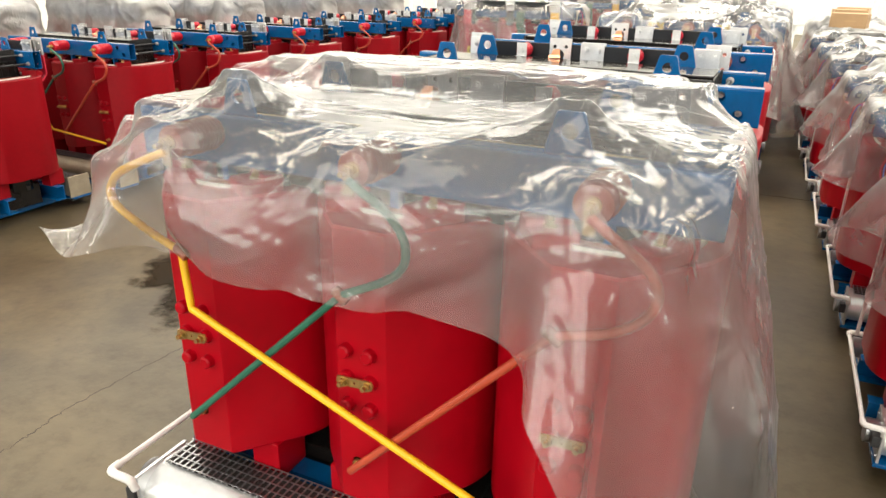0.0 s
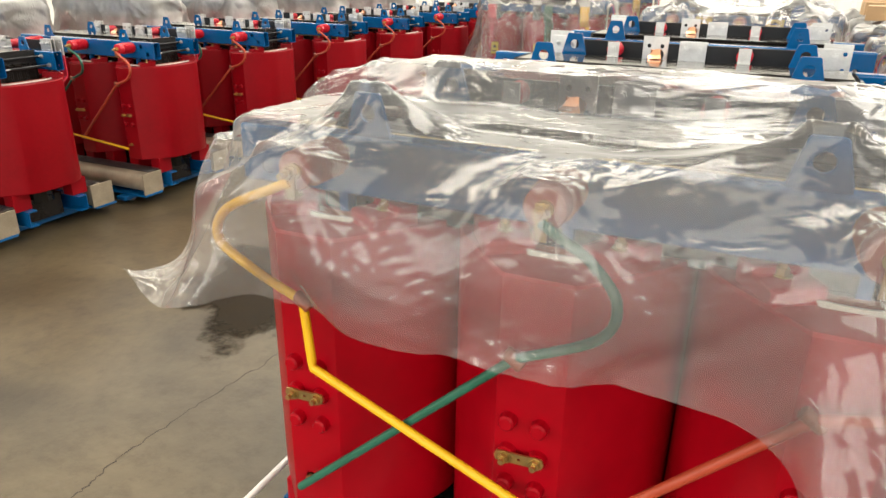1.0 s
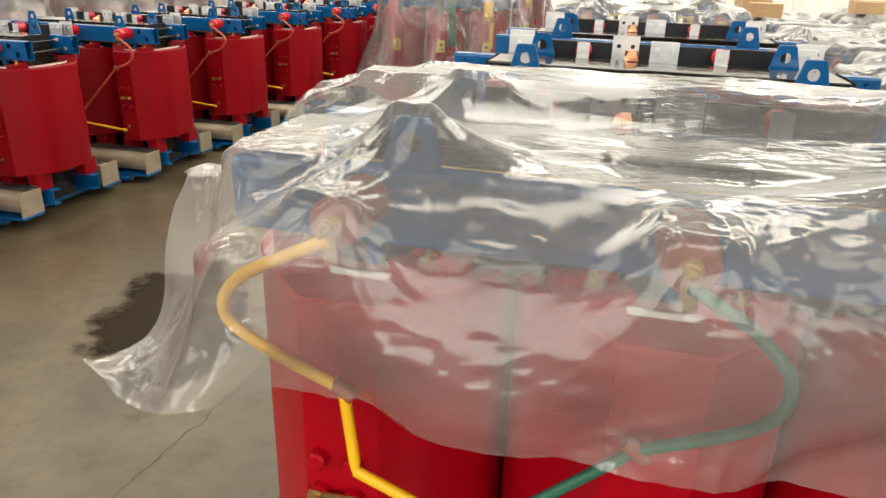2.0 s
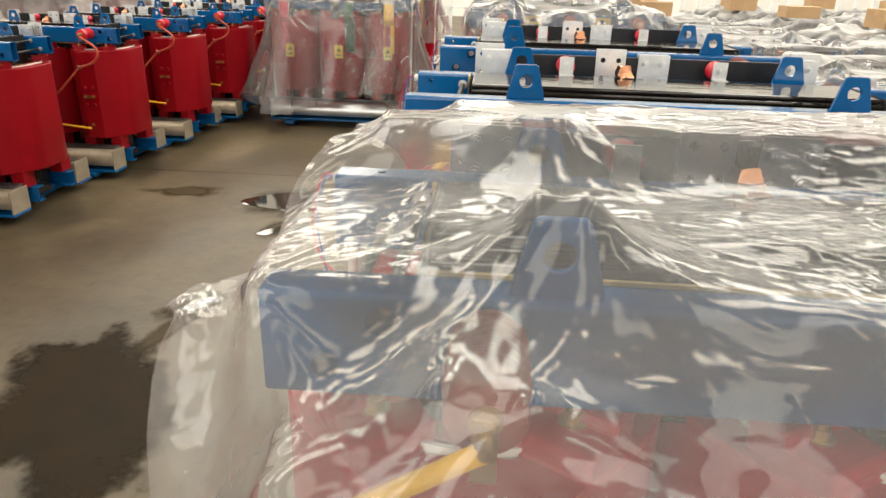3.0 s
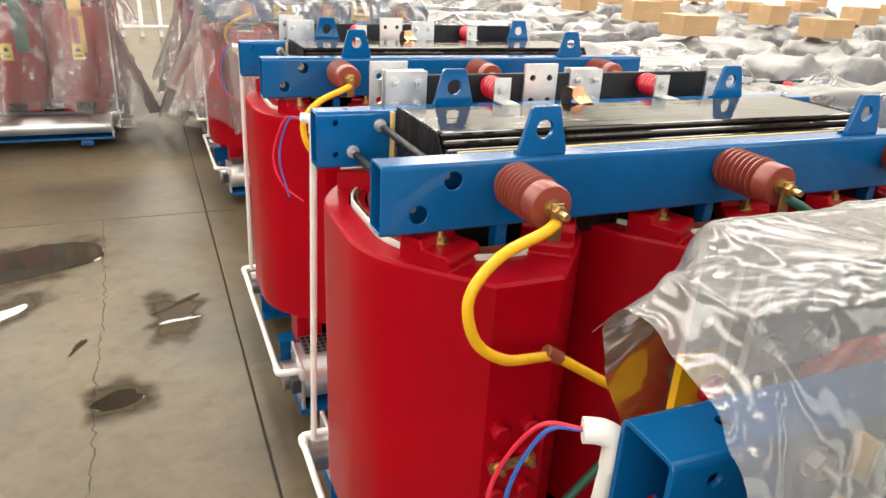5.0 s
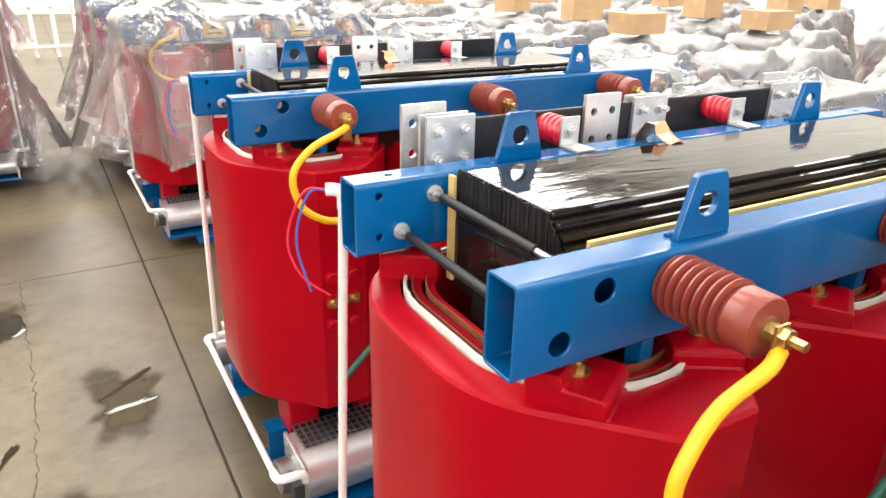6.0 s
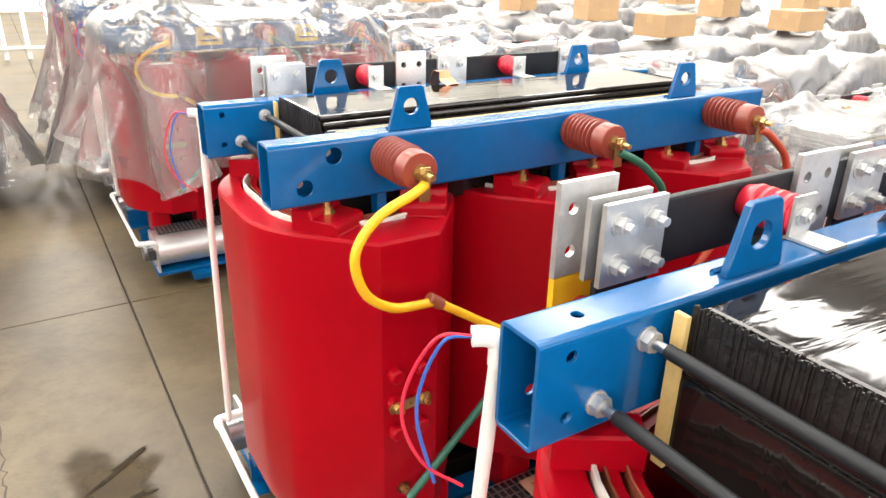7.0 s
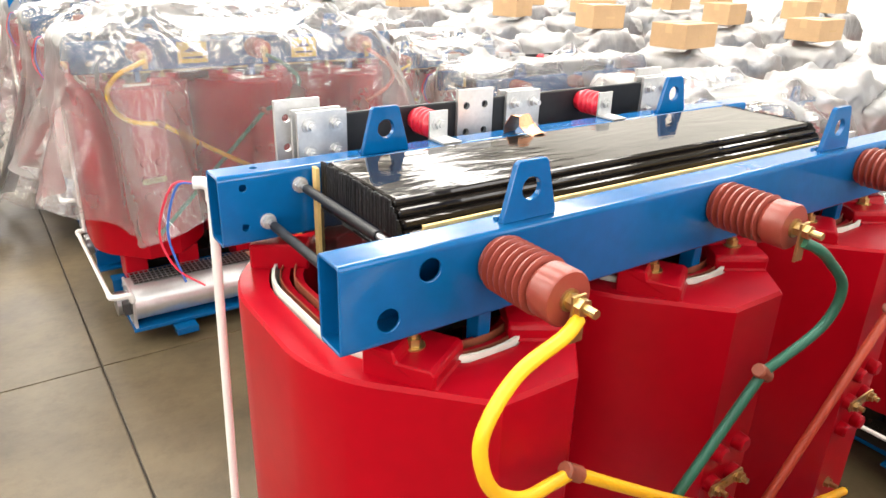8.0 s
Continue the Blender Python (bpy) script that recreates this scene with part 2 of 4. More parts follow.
    t.links.new(mk.outputs[0], body.inputs[2])
    fr = t.nodes.new("ShaderNodeFresnel")
    fr.inputs["IOR"].default_value = 1.76
    t.links.new(bumps.outputs["Normal"], fr.inputs["Normal"])
    top = t.nodes.new("ShaderNodeMixShader")
    t.links.new(fr.outputs[0], top.inputs[0])
    t.links.new(body.outputs[0], top.inputs[1])
    t.links.new(shine.outputs[0], top.inputs[2])
    t.links.new(top.outputs[0], out.inputs["Surface"])
    return m


FILM = film_material("clear_film", 0.16, (0.97, 0.97, 0.95), 0.4)
FILM_CLEAR = film_material("thin_clear_film", 0.17, (0.97, 0.97, 0.95), 0.6)
FILM_PALE = film_material("pale_film", 0.2, (0.97, 0.96, 0.94), 0.5)
FILM_MILKY = film_material("milky_film", 0.22, (0.92, 0.91, 0.89), 0.6)
FILM_WHITE = film_material("white_film", 0.5, (0.7, 0.69, 0.66), 1.0)


# ---------------------------------------------------------------- mesh helpers
def part(name, bm, mat, parent, label="", smooth=False, at=None):
    me = bpy.data.meshes.new(name)
    bm.normal_update()
    bm.to_mesh(me)
    bm.free()
    me.materials.append(mat)
    if smooth:
        me.shade_smooth()
        me.set_sharp_from_angle(angle=radians(24 if smooth == "creased" else 38))
    ob = new(name, me)
    ob.parent = parent
    if at is not None:
        ob.location = at
    if label:
        ob["label"] = label
    return ob


def twin(ob, offset, name=None):
    """The same part once more, moved by offset, under the same parent."""
    o = bpy.data.objects.new(name or ob.name.split(".")[0], ob.data)
    scene.collection.objects.link(o)
    o.parent = ob.parent
    o.location = ob.location + Vector(offset)
    for key in ("label",):
        if key in ob:
            o[key] = ob[key]
    return o


def thing(name, at, label, category, group="", turn=0.0):
    e = new(name)
    e.matrix_world = pose(*at, 0, 0, turn)
    return tagged(e, label, category, group)


def box(x0, x1, y0, y1, z0, z1, bevel=0.0, bm=None):
    b = bm or bmesh.new()
    r = bmesh.ops.create_cube(b, size=1.0)
    for v in r["verts"]:
        v.co = Vector(((x0 + x1) / 2 + v.co.x * (x1 - x0), (y0 + y1) / 2 + v.co.y * (y1 - y0), (z0 + z1) / 2 + v.co.z * (z1 - z0)))
    if bevel:
        edges = {e for v in r["verts"] for e in v.link_edges}
        bmesh.ops.bevel(b, geom=list(edges), offset=bevel, segments=2, affect="EDGES", profile=0.6)
    return b


def sweep(points, radius, seg=10, bm=None, caps=True):
    """A round tube along a smooth line; radius may be a list."""
    b = bm or bmesh.new()
    pts = [Vector(p) for p in points]
    rad = radius if isinstance(radius, (list, tuple)) else [radius] * len(pts)
    rings, side = [], None
    for i, p in enumerate(pts):
        d = (pts[min(i + 1, len(pts) - 1)] - pts[max(i - 1, 0)]).normalized()
        if side is None:
            side = d.orthogonal().normalized()
        side = (side - d * side.dot(d)).normalized()
        up = d.cross(side)
        rings.append([b.verts.new(p + rad[i] * (math.cos(a) * side + math.sin(a) * up)) for a in (2 * math.pi * k / seg for k in range(seg))])
    for r0, r1 in zip(rings, rings[1:]):
        for k in range(seg):
            b.faces.new((r0[k], r0[(k + 1) % seg], r1[(k + 1) % seg], r1[k]))
    if caps:
        b.faces.new(rings[0][::-1])
        b.faces.new(rings[-1])
    return b


def curve_points(ctrl, n=9):
    """A Catmull-Rom line through the control points."""
    p = [Vector(c) for c in ctrl]
    p = [2 * p[0] - p[1]] + p + [2 * p[-1] - p[-2]]
    out = []
    for i in range(1, len(p) - 2):
        for k in range(n):
            t = k / n
            out.append(0.5 * (2 * p[i] + (p[i + 1] - p[i - 1]) * t + (2 * p[i - 1] - 5 * p[i] + 4 * p[i + 1] - p[i + 2]) * t * t
                              + (3 * p[i] - p[i - 1] - 3 * p[i + 1] + p[i + 2]) * t ** 3))
    out.append(p[-2])
    return out


def holed(outline, holes, thick, frame3, bm=None):
    """A plate with round holes right through it. outline: 2D corners; holes: (u, v, r); frame3: origin, u, v of the plate's face."""
    b = bm or bmesh.new()
    t = bmesh.new()
    edges = []

    def loop(pts):
        vs = [t.verts.new((u, v, 0)) for u, v in pts]
        edges.extend(t.edges.new((vs[i], vs[(i + 1) % len(vs)])) for i in range(len(vs)))

    loop(outline)
    for u, v, r in holes:
        loop([(u + r * math.cos(a), v + r * math.sin(a)) for a in (2 * math.pi * k / 18 for k in range(18))])
    fill = bmesh.ops.triangle_fill(t, use_beauty=True, use_dissolve=False, edges=edges)
    faces = [f for f in fill["geom"] if isinstance(f, bmesh.types.BMFace)]
    ext = bmesh.ops.extrude_face_region(t, geom=faces)
    for v in ext["geom"]:
        if isinstance(v, bmesh.types.BMVert):
            v.co.z += thick
    bmesh.ops.recalc_face_normals(t, faces=t.faces)
    o, u, v = (Vector(c) for c in frame3)
    w = u.cross(v)
    for q in t.verts:
        q.co = o + u * q.co.x + v * q.co.y + w * q.co.z
    me = bpy.data.meshes.new("tmp")
    t.to_mesh(me)
    t.free()
    b.from_mesh(me)
    bpy.data.meshes.remove(me)
    return b


def lathe(profile, origin, axis, seg=24, bm=None):
    """profile: (distance along axis, radius)."""
    o, a = Vector(origin), Vector(axis).normalized()
    return sweep([o + a * d for d, _ in profile], [r for _, r in profile], seg, bm)


def bolt_mesh(d=0.009, head=0.007, stud=0.012):
    """Hexagon nut with washer and stud end, along -y from the origin."""
    b = bmesh.new()
    sweep([(0, 0, 0), (0, -0.002, 0)], d * 1.35, 14, b)
    sweep([(0, -0.002, 0), (0, -0.002 - head, 0)], d, 6, b)
    sweep([(0, -0.002 - head, 0), (0, -0.002 - head - stud, 0)], d * 0.55, 8, b)
    return b


# ---------------------------------------------------------------- transformer
PITCH = 0.475         # between the coils
TOP, BOT = 1.198, 1.077   # clamp beam
HALF = 0.695         # half its length


def clamp_beam(parent, y0, y1, holes_front, holes_back, top_holes, z0=BOT, z1=TOP, half=HALF, name="clamp_beam", shift=0.0):
    """Rectangular steel tube, open at both ends, with holes drilled in its walls."""
    b = bmesh.new()
    w = 0.005
    L = 2 * half
    rect = [(0.004, 0), (L - 0.004, 0), (L, 0.004), (L, z1 - z0 - 0.004), (L - 0.004, z1 - z0), (0.004, z1 - z0), (0, z1 - z0 - 0.004), (0, 0.004)]
    r = 0.008
    flat = [(0, r), (L, r), (L, z1 - z0 - r), (0, z1 - z0 - r)]
    holed(flat, holes_front, -w, ((-half, y0, z0), (1, 0, 0), (0, 0, 1)), b)
    holed(flat, holes_back, w, ((-half, y1, z0), (1, 0, 0), (0, 0, 1)), b)
    dy = y1 - y0
    holed([(0, r), (L, r), (L, dy - r), (0, dy - r)], top_holes, -w, ((-half, y0, z1), (1, 0, 0), (0, 1, 0)), b)
    holed([(0, r), (L, r), (L, dy - r), (0, dy - r)], [], w, ((-half, y0, z0), (1, 0, 0), (0, 1, 0)), b)
    for cy, cz, a0 in ((y0 + r, z0 + r, 180), (y1 - r, z0 + r, 270), (y1 - r, z1 - r, 0), (y0 + r, z1 - r, 90)):
        arcs = []
        for x in (-half, half):
            for rr in (r, r - w):
                arcs.append([b.verts.new((x, cy + rr * math.cos(radians(a0 + k * 22.5)), cz + rr * math.sin(radians(a0 + k * 22.5)))) for k in range(5)])
        for i in range(4):
            b.faces.new((arcs[0][i], arcs[0][i + 1], arcs[2][i + 1], arcs[2][i]))
            b.faces.new((arcs[1][i + 1], arcs[1][i], arcs[3][i], arcs[3][i + 1]))
            b.faces.new((arcs[0][i + 1], arcs[0][i], arcs[1][i], arcs[1][i + 1]))
            b.faces.new((arcs[2][i], arcs[2][i + 1], arcs[3][i + 1], arcs[3][i]))
    bmesh.ops.remove_doubles(b, verts=b.verts, dist=0.0003)
    bmesh.ops.translate(b, verts=b.verts, vec=(shift, 0, 0))
    bmesh.ops.recalc_face_normals(b, faces=b.faces)
    ob = part(name, b, BLUE, parent)
    m = ob.modifiers.new("edge", "BEVEL")
    m.width, m.segments, m.limit_method, m.angle_limit = 0.0012, 1, "ANGLE", radians(50)
    return ob


OVAL = 0.07            # the coils are drawn out by this much to both sides along y


def oval(x, y):
    return x, y + (OVAL if y > 0 else -OVAL)


def coil_outline(r, front, x0, x1, n=48):
    """Plan of a winding: an oval drawn out to a flat tap face on its front."""
    f = front - OVAL

    def touch(x, sign):
        d = math.hypot(x, f)
        return math.atan2(-f, x) + sign * math.acos(min(1, r / d))
    a0, a1 = touch(x1, 1), touch(x0, -1) + 2 * math.pi
    pts = [oval(r * math.cos(a), r * math.sin(a)) for a in (a0 + (a1 - a0) * k / n for k in range(n + 1))]
    return pts + [(x0 - 0.002, -front + 0.004), (x0 + 0.004, -front), (x1 - 0.004, -front), (x1 + 0.002, -front + 0.004)]


def winding_block(r, front, x0, x1, z0, z1, bore):
    """Cast winding, with a bore and a rounded top edge."""
    b = bmesh.new()
    rings = []
    base = coil_outline(r, front, x0, x1)
    for z, s in ((z0, 0.99), (z0 + 0.006, 1.0), (z1 - 0.006, 1.0), (z1, 0.985)):
        rings.append([b.verts.new((x * s, y * s, z)) for x, y in base])
    n = len(base)
    for r0, r1 in zip(rings, rings[1:]):
        for k in range(n):
            b.faces.new((r0[k], r0[(k + 1) % n], r1[(k + 1) % n], r1[k]))
    hole = []
    for x, y in base:
        a = math.atan2(y - math.copysign(OVAL, y), x)
        hole.append((bore * math.cos(a), bore * math.sin(a) + math.copysign(OVAL, y)))
    inner_top = [b.verts.new((x, y, z1)) for x, y in hole]
    inner_bot = [b.verts.new((x, y, z0)) for x, y in hole]
    for k in range(n):
        j = (k + 1) % n
        b.faces.new((rings[-1][k], rings[-1][j], inner_top[j], inner_top[k]))
        b.faces.new((inner_top[k], inner_top[j], inner_bot[j], inner_bot[k]))
        b.faces.new((rings[0][j], rings[0][k], inner_bot[k], inner_bot[j]))
    bmesh.ops.recalc_face_normals(b, faces=b.faces)
    return b


def ring_mesh(r0, r1, z0, z1, seg=40):
    b = bmesh.new()
    loops = [[b.verts.new((*oval(r * math.cos(a), r * math.sin(a)), z)) for a in (2 * math.pi * k / seg for k in range(seg))]
             for r, z in ((r1, z0), (r1, z1), (r0, z1), (r0, z0))]
    for i in range(4):
        p, q = loops[i], loops[(i + 1) % 4]
        for k in range(seg):
            b.faces.new((p[k], p[(k + 1) % seg], q[(k + 1) % seg], q[k]))
    return b


def pressure_block(sx):
    """Red cast block that clamps a coil, with a raised pad on the inner side."""
    sec = [(-0.055, 0.001), (-0.055, 0.020), (-0.049, 0.026), (0.0, 0.027), (0.004, 0.042), (0.05, 0.042), (0.05, -0.004), (-0.05, -0.004), (-0.06, 0.001)]
    b = bmesh.new()
    w0, w1 = 0.05, 0.05
    rows = [[b.verts.new((x * (0.93 if y < -0.05 else 1), y, z)) for y, z in sec] for x in (-w0, w1)]
    n = len(sec)
    for k in range(n):
        b.faces.new((rows[0][k], rows[0][(k + 1) % n], rows[1][(k + 1) % n], rows[1][k]))
    b.faces.new(rows[0])
    b.faces.new(rows[1])
    bmesh.ops.recalc_face_normals(b, faces=b.faces)
    bmesh.ops.bevel(b, geom=list(b.edges), offset=0.003, segments=1, affect="EDGES")
    return b


def core_yoke(parent, half):
    """Stepped stack of laminations, waxed black, with the rough sheet ends showing."""
    steps = [(-0.150, 0.150, 1.010, 1.132), (-0.146, 0.146, 1.132, 1.146), (-0.137, 0.145, 1.146, 1.159), (-0.126, 0.143, 1.159, 1.172),
             (-0.113, 0.141, 1.172, 1.185), (-0.098, 0.139, 1.185, 1.198), (-0.084, 0.137, 1.198, 1.210)]
    rnd = random.Random(4)
    yoke = None
    for i, (y0, y1, z0, z1) in enumerate(steps):
        h = half - i * 0.002
        b = box(-h + rnd.uniform(-.003, .003), h + rnd.uniform(-.003, .003), y0, y1, z0 + 0.0006, z1, 0.005)
        if yoke is None:
            yoke = part("core_yoke", b, BLACK, parent, "glossy black lacquered core yoke")
        else:
            part("lamination_step", b, BLACK, yoke)
    b = bmesh.new()
    y = -0.148
    while y < 0.145:
        w = rnd.uniform(0.001, 0.0028)
        top = 1.132 + min(1, max(0, (y + 0.15) / 0.066)) * 0.077
        for sgn in (-1, 1):
            e = rnd.uniform(0.0, 0.0018)
            z = 1.015
            x0, x1 = sorted((sgn * (half - 0.006), sgn * (half + e - (0.004 if top > 1.18 else 0))))
            box(x0, x1, y, y + w, z, top + rnd.uniform(-0.003, 0.003), 0, b)
        y += w
    tagged(part("lamination_edge", b, BLACK_EDGE, yoke), kind="stuff")
    return yoke


def fan_unit(parent, side, lite=False, sheet=None):
    """Long cross-flow blower under the coils: casing, drum, grille, end plates, tray."""
    s = side
    sheet = sheet or ALU
    fan = part("blower", box(-0.64, 0.64, *sorted((s * 0.29, s * 0.33)), 0.09, 0.235, 0.004), sheet, parent, "metal cross-flow blower casing")
    b = bmesh.new()
    sec = [(0.33, 0.235), (0.37, 0.238), (0.41, 0.228), (0.445, 0.20), (0.462, 0.165), (0.458, 0.13), (0.44, 0.105), (0.40, 0.095), (0.33, 0.09)]
    rows = [[b.verts.new((x, s * y, z)) for y, z in sec] for x in (-0.64, 0.64)]
    for i in range(len(sec) - 1):
        b.faces.new((rows[0][i], rows[0][i + 1], rows[1][i + 1], rows[1][i]))
    for r in rows:
        b.faces.new(r)
    bmesh.ops.recalc_face_normals(b, faces=b.faces)
    part("blower_drum", b, sheet, fan, smooth=True)
    g = bmesh.new()
    for k in range(64):
        x = -0.62 + k * 1.24 / 63
        box(x - 0.0022, x + 0.0022, *sorted((s * 0.275, s * 0.385)), 0.243, 0.246, 0, g)
    for k in range(5):
        y = 0.278 + k * 0.0255
        box(-0.625, 0.625, *sorted((s * (y - 0.0016), s * (y + 0.0016))), 0.2465, 0.2485, 0, g)
    part("grille", g, STEEL, fan, "thin wire grille")
    # solid sheet on the casing, coloured dark as the shade inside the blower
    part("intake_shade", box(-0.62, 0.62, *sorted((s * 0.28, s * 0.38)), 0.2385, 0.2405), GAP_SHADE, fan)
    for ex in (-1, 1):
        x0, x1 = sorted((ex * 0.64, ex * 0.652))
        e = part("end_plate", box(x0, x1, *sorted((s * 0.285, s * 0.468)), 0.075, 0.242, 0.003), sheet, fan)
        x2 = ex * 0.652
        if lite:
            continue
        for yy, zz in ((0.31, 0.215), (0.445, 0.10), (0.31, 0.10)):
            part("screw", sweep([(x2, s * yy, zz), (x2 + ex * 0.005, s * yy, zz)], 0.007, 8), STEEL, e)
        x0, x1 = sorted((ex * 0.654, ex * 0.692))
        m = part("motor", sweep([(ex * 0.652, s * 0.375, 0.165), (ex * 0.70, s * 0.375, 0.165)], 0.05, 18), STEEL, fan, smooth=True)
        box_m = box(*sorted((ex * 0.655, ex * 0.685)), *sorted((s * 0.43, s * 0.475)), 0.15, 0.20, 0.004)
        part("terminal_box", box_m, RUBBER, fan)
    part("tray", box(-0.66, 0.66, *sorted((s * 0.30, s * 0.475)), 0.062, 0.078, 0.003), BLUE, fan, "blue steel tray")
    return fan


def cable(parent, ctrl, mat, r, name, label):
    return part(name, sweep(curve_points(ctrl), r, 12), mat, parent, label, smooth=True)


def transformer(at, label, group, brown=True, small=False, detail=True, cables=None, turn=0.0, pipes=True, lite=False):
    """Three-phase cast-resin transformer. Origin on the floor under its core; its high-voltage side faces -y."""
    u = thing("transformer", at, label, "transformer", group, turn)
    red = RED_LEFT if small else RED
    ins = RESIN if brown else RED_RESIN

    # clamp beams, with lifting lugs and tie rods
    hol = [(HALF * 2 - 0.066, 0.035, 0.016), (HALF * 2 - 0.126, 0.09, 0.016), (0.066, 0.035, 0.016), (0.126, 0.09, 0.016)]
    small_h = [(0.04, 0.03, 0.0065), (0.04, 0.098, 0.0065), (2 * HALF - 0.04, 0.03, 0.0065), (2 * HALF - 0.04, 0.098, 0.0065)]
    front = clamp_beam(u, -0.234, -0.174, hol, [], [])
    back = clamp_beam(u, 0.173, 0.233, small_h, small_h, [(0.07, 0.03, 0.0065), (2 * HALF - 0.07, 0.03, 0.0065)], shift=-0.012)
    lugp = [(-0.047, 0), (0.047, 0), (0.047, 0.008), (0.028, 0.080), (0.023, 0.084), (-0.023, 0.084), (-0.028, 0.080), (-0.047, 0.008)]
    for beam, y in ((front, -0.202), (back, 0.198)):
        for x in (-0.395, 0.395):
            lug = part("lifting_lug", holed(lugp, [(0, 0.044, 0.0165)], 0.010, ((x, y - 0.005, TOP), (1, 0, 0), (0, 0, 1))), BLUE, beam)
            mod = lug.modifiers.new("edge", "BEVEL")
            mod.width, mod.segments, mod.limit_method, mod.angle_limit = 0.0012, 1, "ANGLE", radians(50)
            weld = bmesh.new()
            for dy in (-0.0055, 0.0055):
                sweep([(x - 0.046, y + dy, TOP + 0.001), (x + 0.046, y + dy, TOP + 0.001)], 0.0035, 6, weld)
            part("weld", weld, BLUE, beam)
    for sx in () if lite else (-1, 1):
        for dx, z in ((0.126, BOT + 0.09), (0.066, BOT + 0.035)):
            x = sx * (HALF - dx)
            rod = part("tie_rod", sweep([(x, -0.206, z), (x, 0.178, z)], 0.0055, 10), STEEL, u, smooth=True)
            part("sleeve", sweep([(x, -0.10, z), (x, 0.145, z)], 0.0078, 12), SHRINK, rod, "black rubber sleeve", smooth=True)
            nut = part("nut", lathe([(0, 0.014), (0.002, 0.014)], (x, 0.173, z), (0, -1, 0), 14), ZINC, rod)
            part("nut", sweep([(x, 0.171, z), (x, 0.161, z)], 0.012, 6), ZINC, rod)
            part("nut", sweep([(x, -0.181, z), (x, -0.193, z)], 0.011, 6), ZINC, rod)

    # core
    yoke = core_yoke(u, 0.545)
    lower = part("lower_yoke", box(-0.545, 0.545, -0.13, 0.13, 0.075, 0.235, 0.004), BLACK, u)
    if detail:
        strip = bmesh.new()
        box(-0.53, 0.53, -0.158, -0.152, 1.06, 1.193, 0, strip)
        box(-0.552, -0.546, 0.142, 0.158, 1.02, 1.20, 0, strip)
        part("pressboard_strip", strip, BOARD, yoke, "yellowish pressboard strip")

    # coils
    zc0, zc1 = 0.32, 1.024
    for i in range(3):
        cx = (i - 1) * PITCH
        coil = part("coil", winding_block(0.2365, 0.349, -0.062, 0.072, zc0, zc1, 0.186), red, u, "red cast-resin winding", smooth="creased", at=(cx, 0, 0))
        part("white_barrier", ring_mesh(0.176, 0.181, zc0 + 0.01, zc1 + 0.008), PAPER, coil)
        part("low_voltage_winding", ring_mesh(0.152, 0.165, zc0 + 0.01, zc1 + 0.001), red, coil, smooth=True)
        part("winding_end", ring_mesh(0.1655, 0.168, zc0 + 0.02, zc1 + 0.006), WINDING, coil)
        part("low_voltage_winding", ring_mesh(0.129, 0.142, zc0 + 0.01, zc1 + 0.001), red, coil, smooth=True)
        part("winding_end", ring_mesh(0.1425, 0.145, zc0 + 0.02, zc1 + 0.008), WINDING, coil)
        part("core_limb", sweep([(0, 0, 0.2), (0, 0, 1.03)], 0.108, 16), BLACK, coil)
        pad = None
        for (px, py, rz) in ((-0.105, -0.212, 32), (0.112, -0.212, -32), (-0.115, 0.212, 148), (0.115, 0.212, 212)):
            bm = pressure_block(1)
            bmesh.ops.transform(bm, matrix=pose(px, py, zc1, 0, 0, rz), verts=bm.verts)
            pad = part("pressure_block", bm, red, coil, "red cast pressure block")
            ys = -1 if py < 0 else 1
            bb = bmesh.new()
            sweep([(px, py, zc1 + 0.025), (px, py, zc1 + 0.029)], 0.017, 14, bb)
            sweep([(px, py, zc1 + 0.029), (px, py, zc1 + 0.040)], 0.0115, 6, bb)
            sweep([(px, py, zc1 + 0.040), (px, py, BOT + 0.002)], 0.007, 8, bb)
            if lite:
                bb.free()
                continue
            part("clamp_bolt", bb, BRASS, pad)
            fb = box(px - 0.045, px + 0.045, *sorted((py - ys * 0.06, py + ys * 0.06)), 0.205, zc0 + 0.004, 0.006)
            part("foot_block", fb, red, coil)
        # taps and link
        for dz in () if lite else (0.07, -0.07):
            for dx in (-0.032, 0.028):
                part("tap_stud", sweep([(dx, -0.347, 0.665 + dz), (dx, -0.366, 0.665 + dz), (dx, -0.370, 0.665 + dz)], [0.0175, 0.016, 0.012], 16), red, coil, smooth=True)
        for dx in () if lite else (-0.032, 0.028):
            part("tap_stud", sweep([(dx, -0.347, 0.665 + 0.0), (dx, -0.363, 0.665)], [0.019, 0.017], 16), red, coil, smooth=True)
        link = bmesh.new()
        holed([(-0.046, -0.011), (0.042, -0.011), (0.046, 0), (0.042, 0.011), (-0.046, 0.011), (-0.05, 0)], [(-0.0015, 0, 0.003)], 0.004,
              ((-0.002, -0.3635, 0.665), (1, 0, 0.06), (0, 0, 1)), link)
        lk = part("tap_link", link, BRASS, coil, "brass tap link")
        for dx in () if lite else (-0.032, 0.028):
            b2 = bolt_mesh(0.0105, 0.008, 0.010)
            bmesh.ops.translate(b2, verts=b2.verts, vec=(dx, -0.367, 0.665 + dx * 0.06))
            part("link_bolt", b2, BRASS, lk)
        term = bolt_mesh(0.011, 0.01, 0.016)
        bmesh.ops.translate(term, verts=term.verts, vec=(-0.012, -0.347, 0.435))
        part("lower_terminal", term, BRASS, coil)
        # brackets from coil head to beam
        part("beam_post", box(0.004, 0.026, -0.212, -0.182, 0.985, BOT + 0.002, 0.003), BLUE, coil)

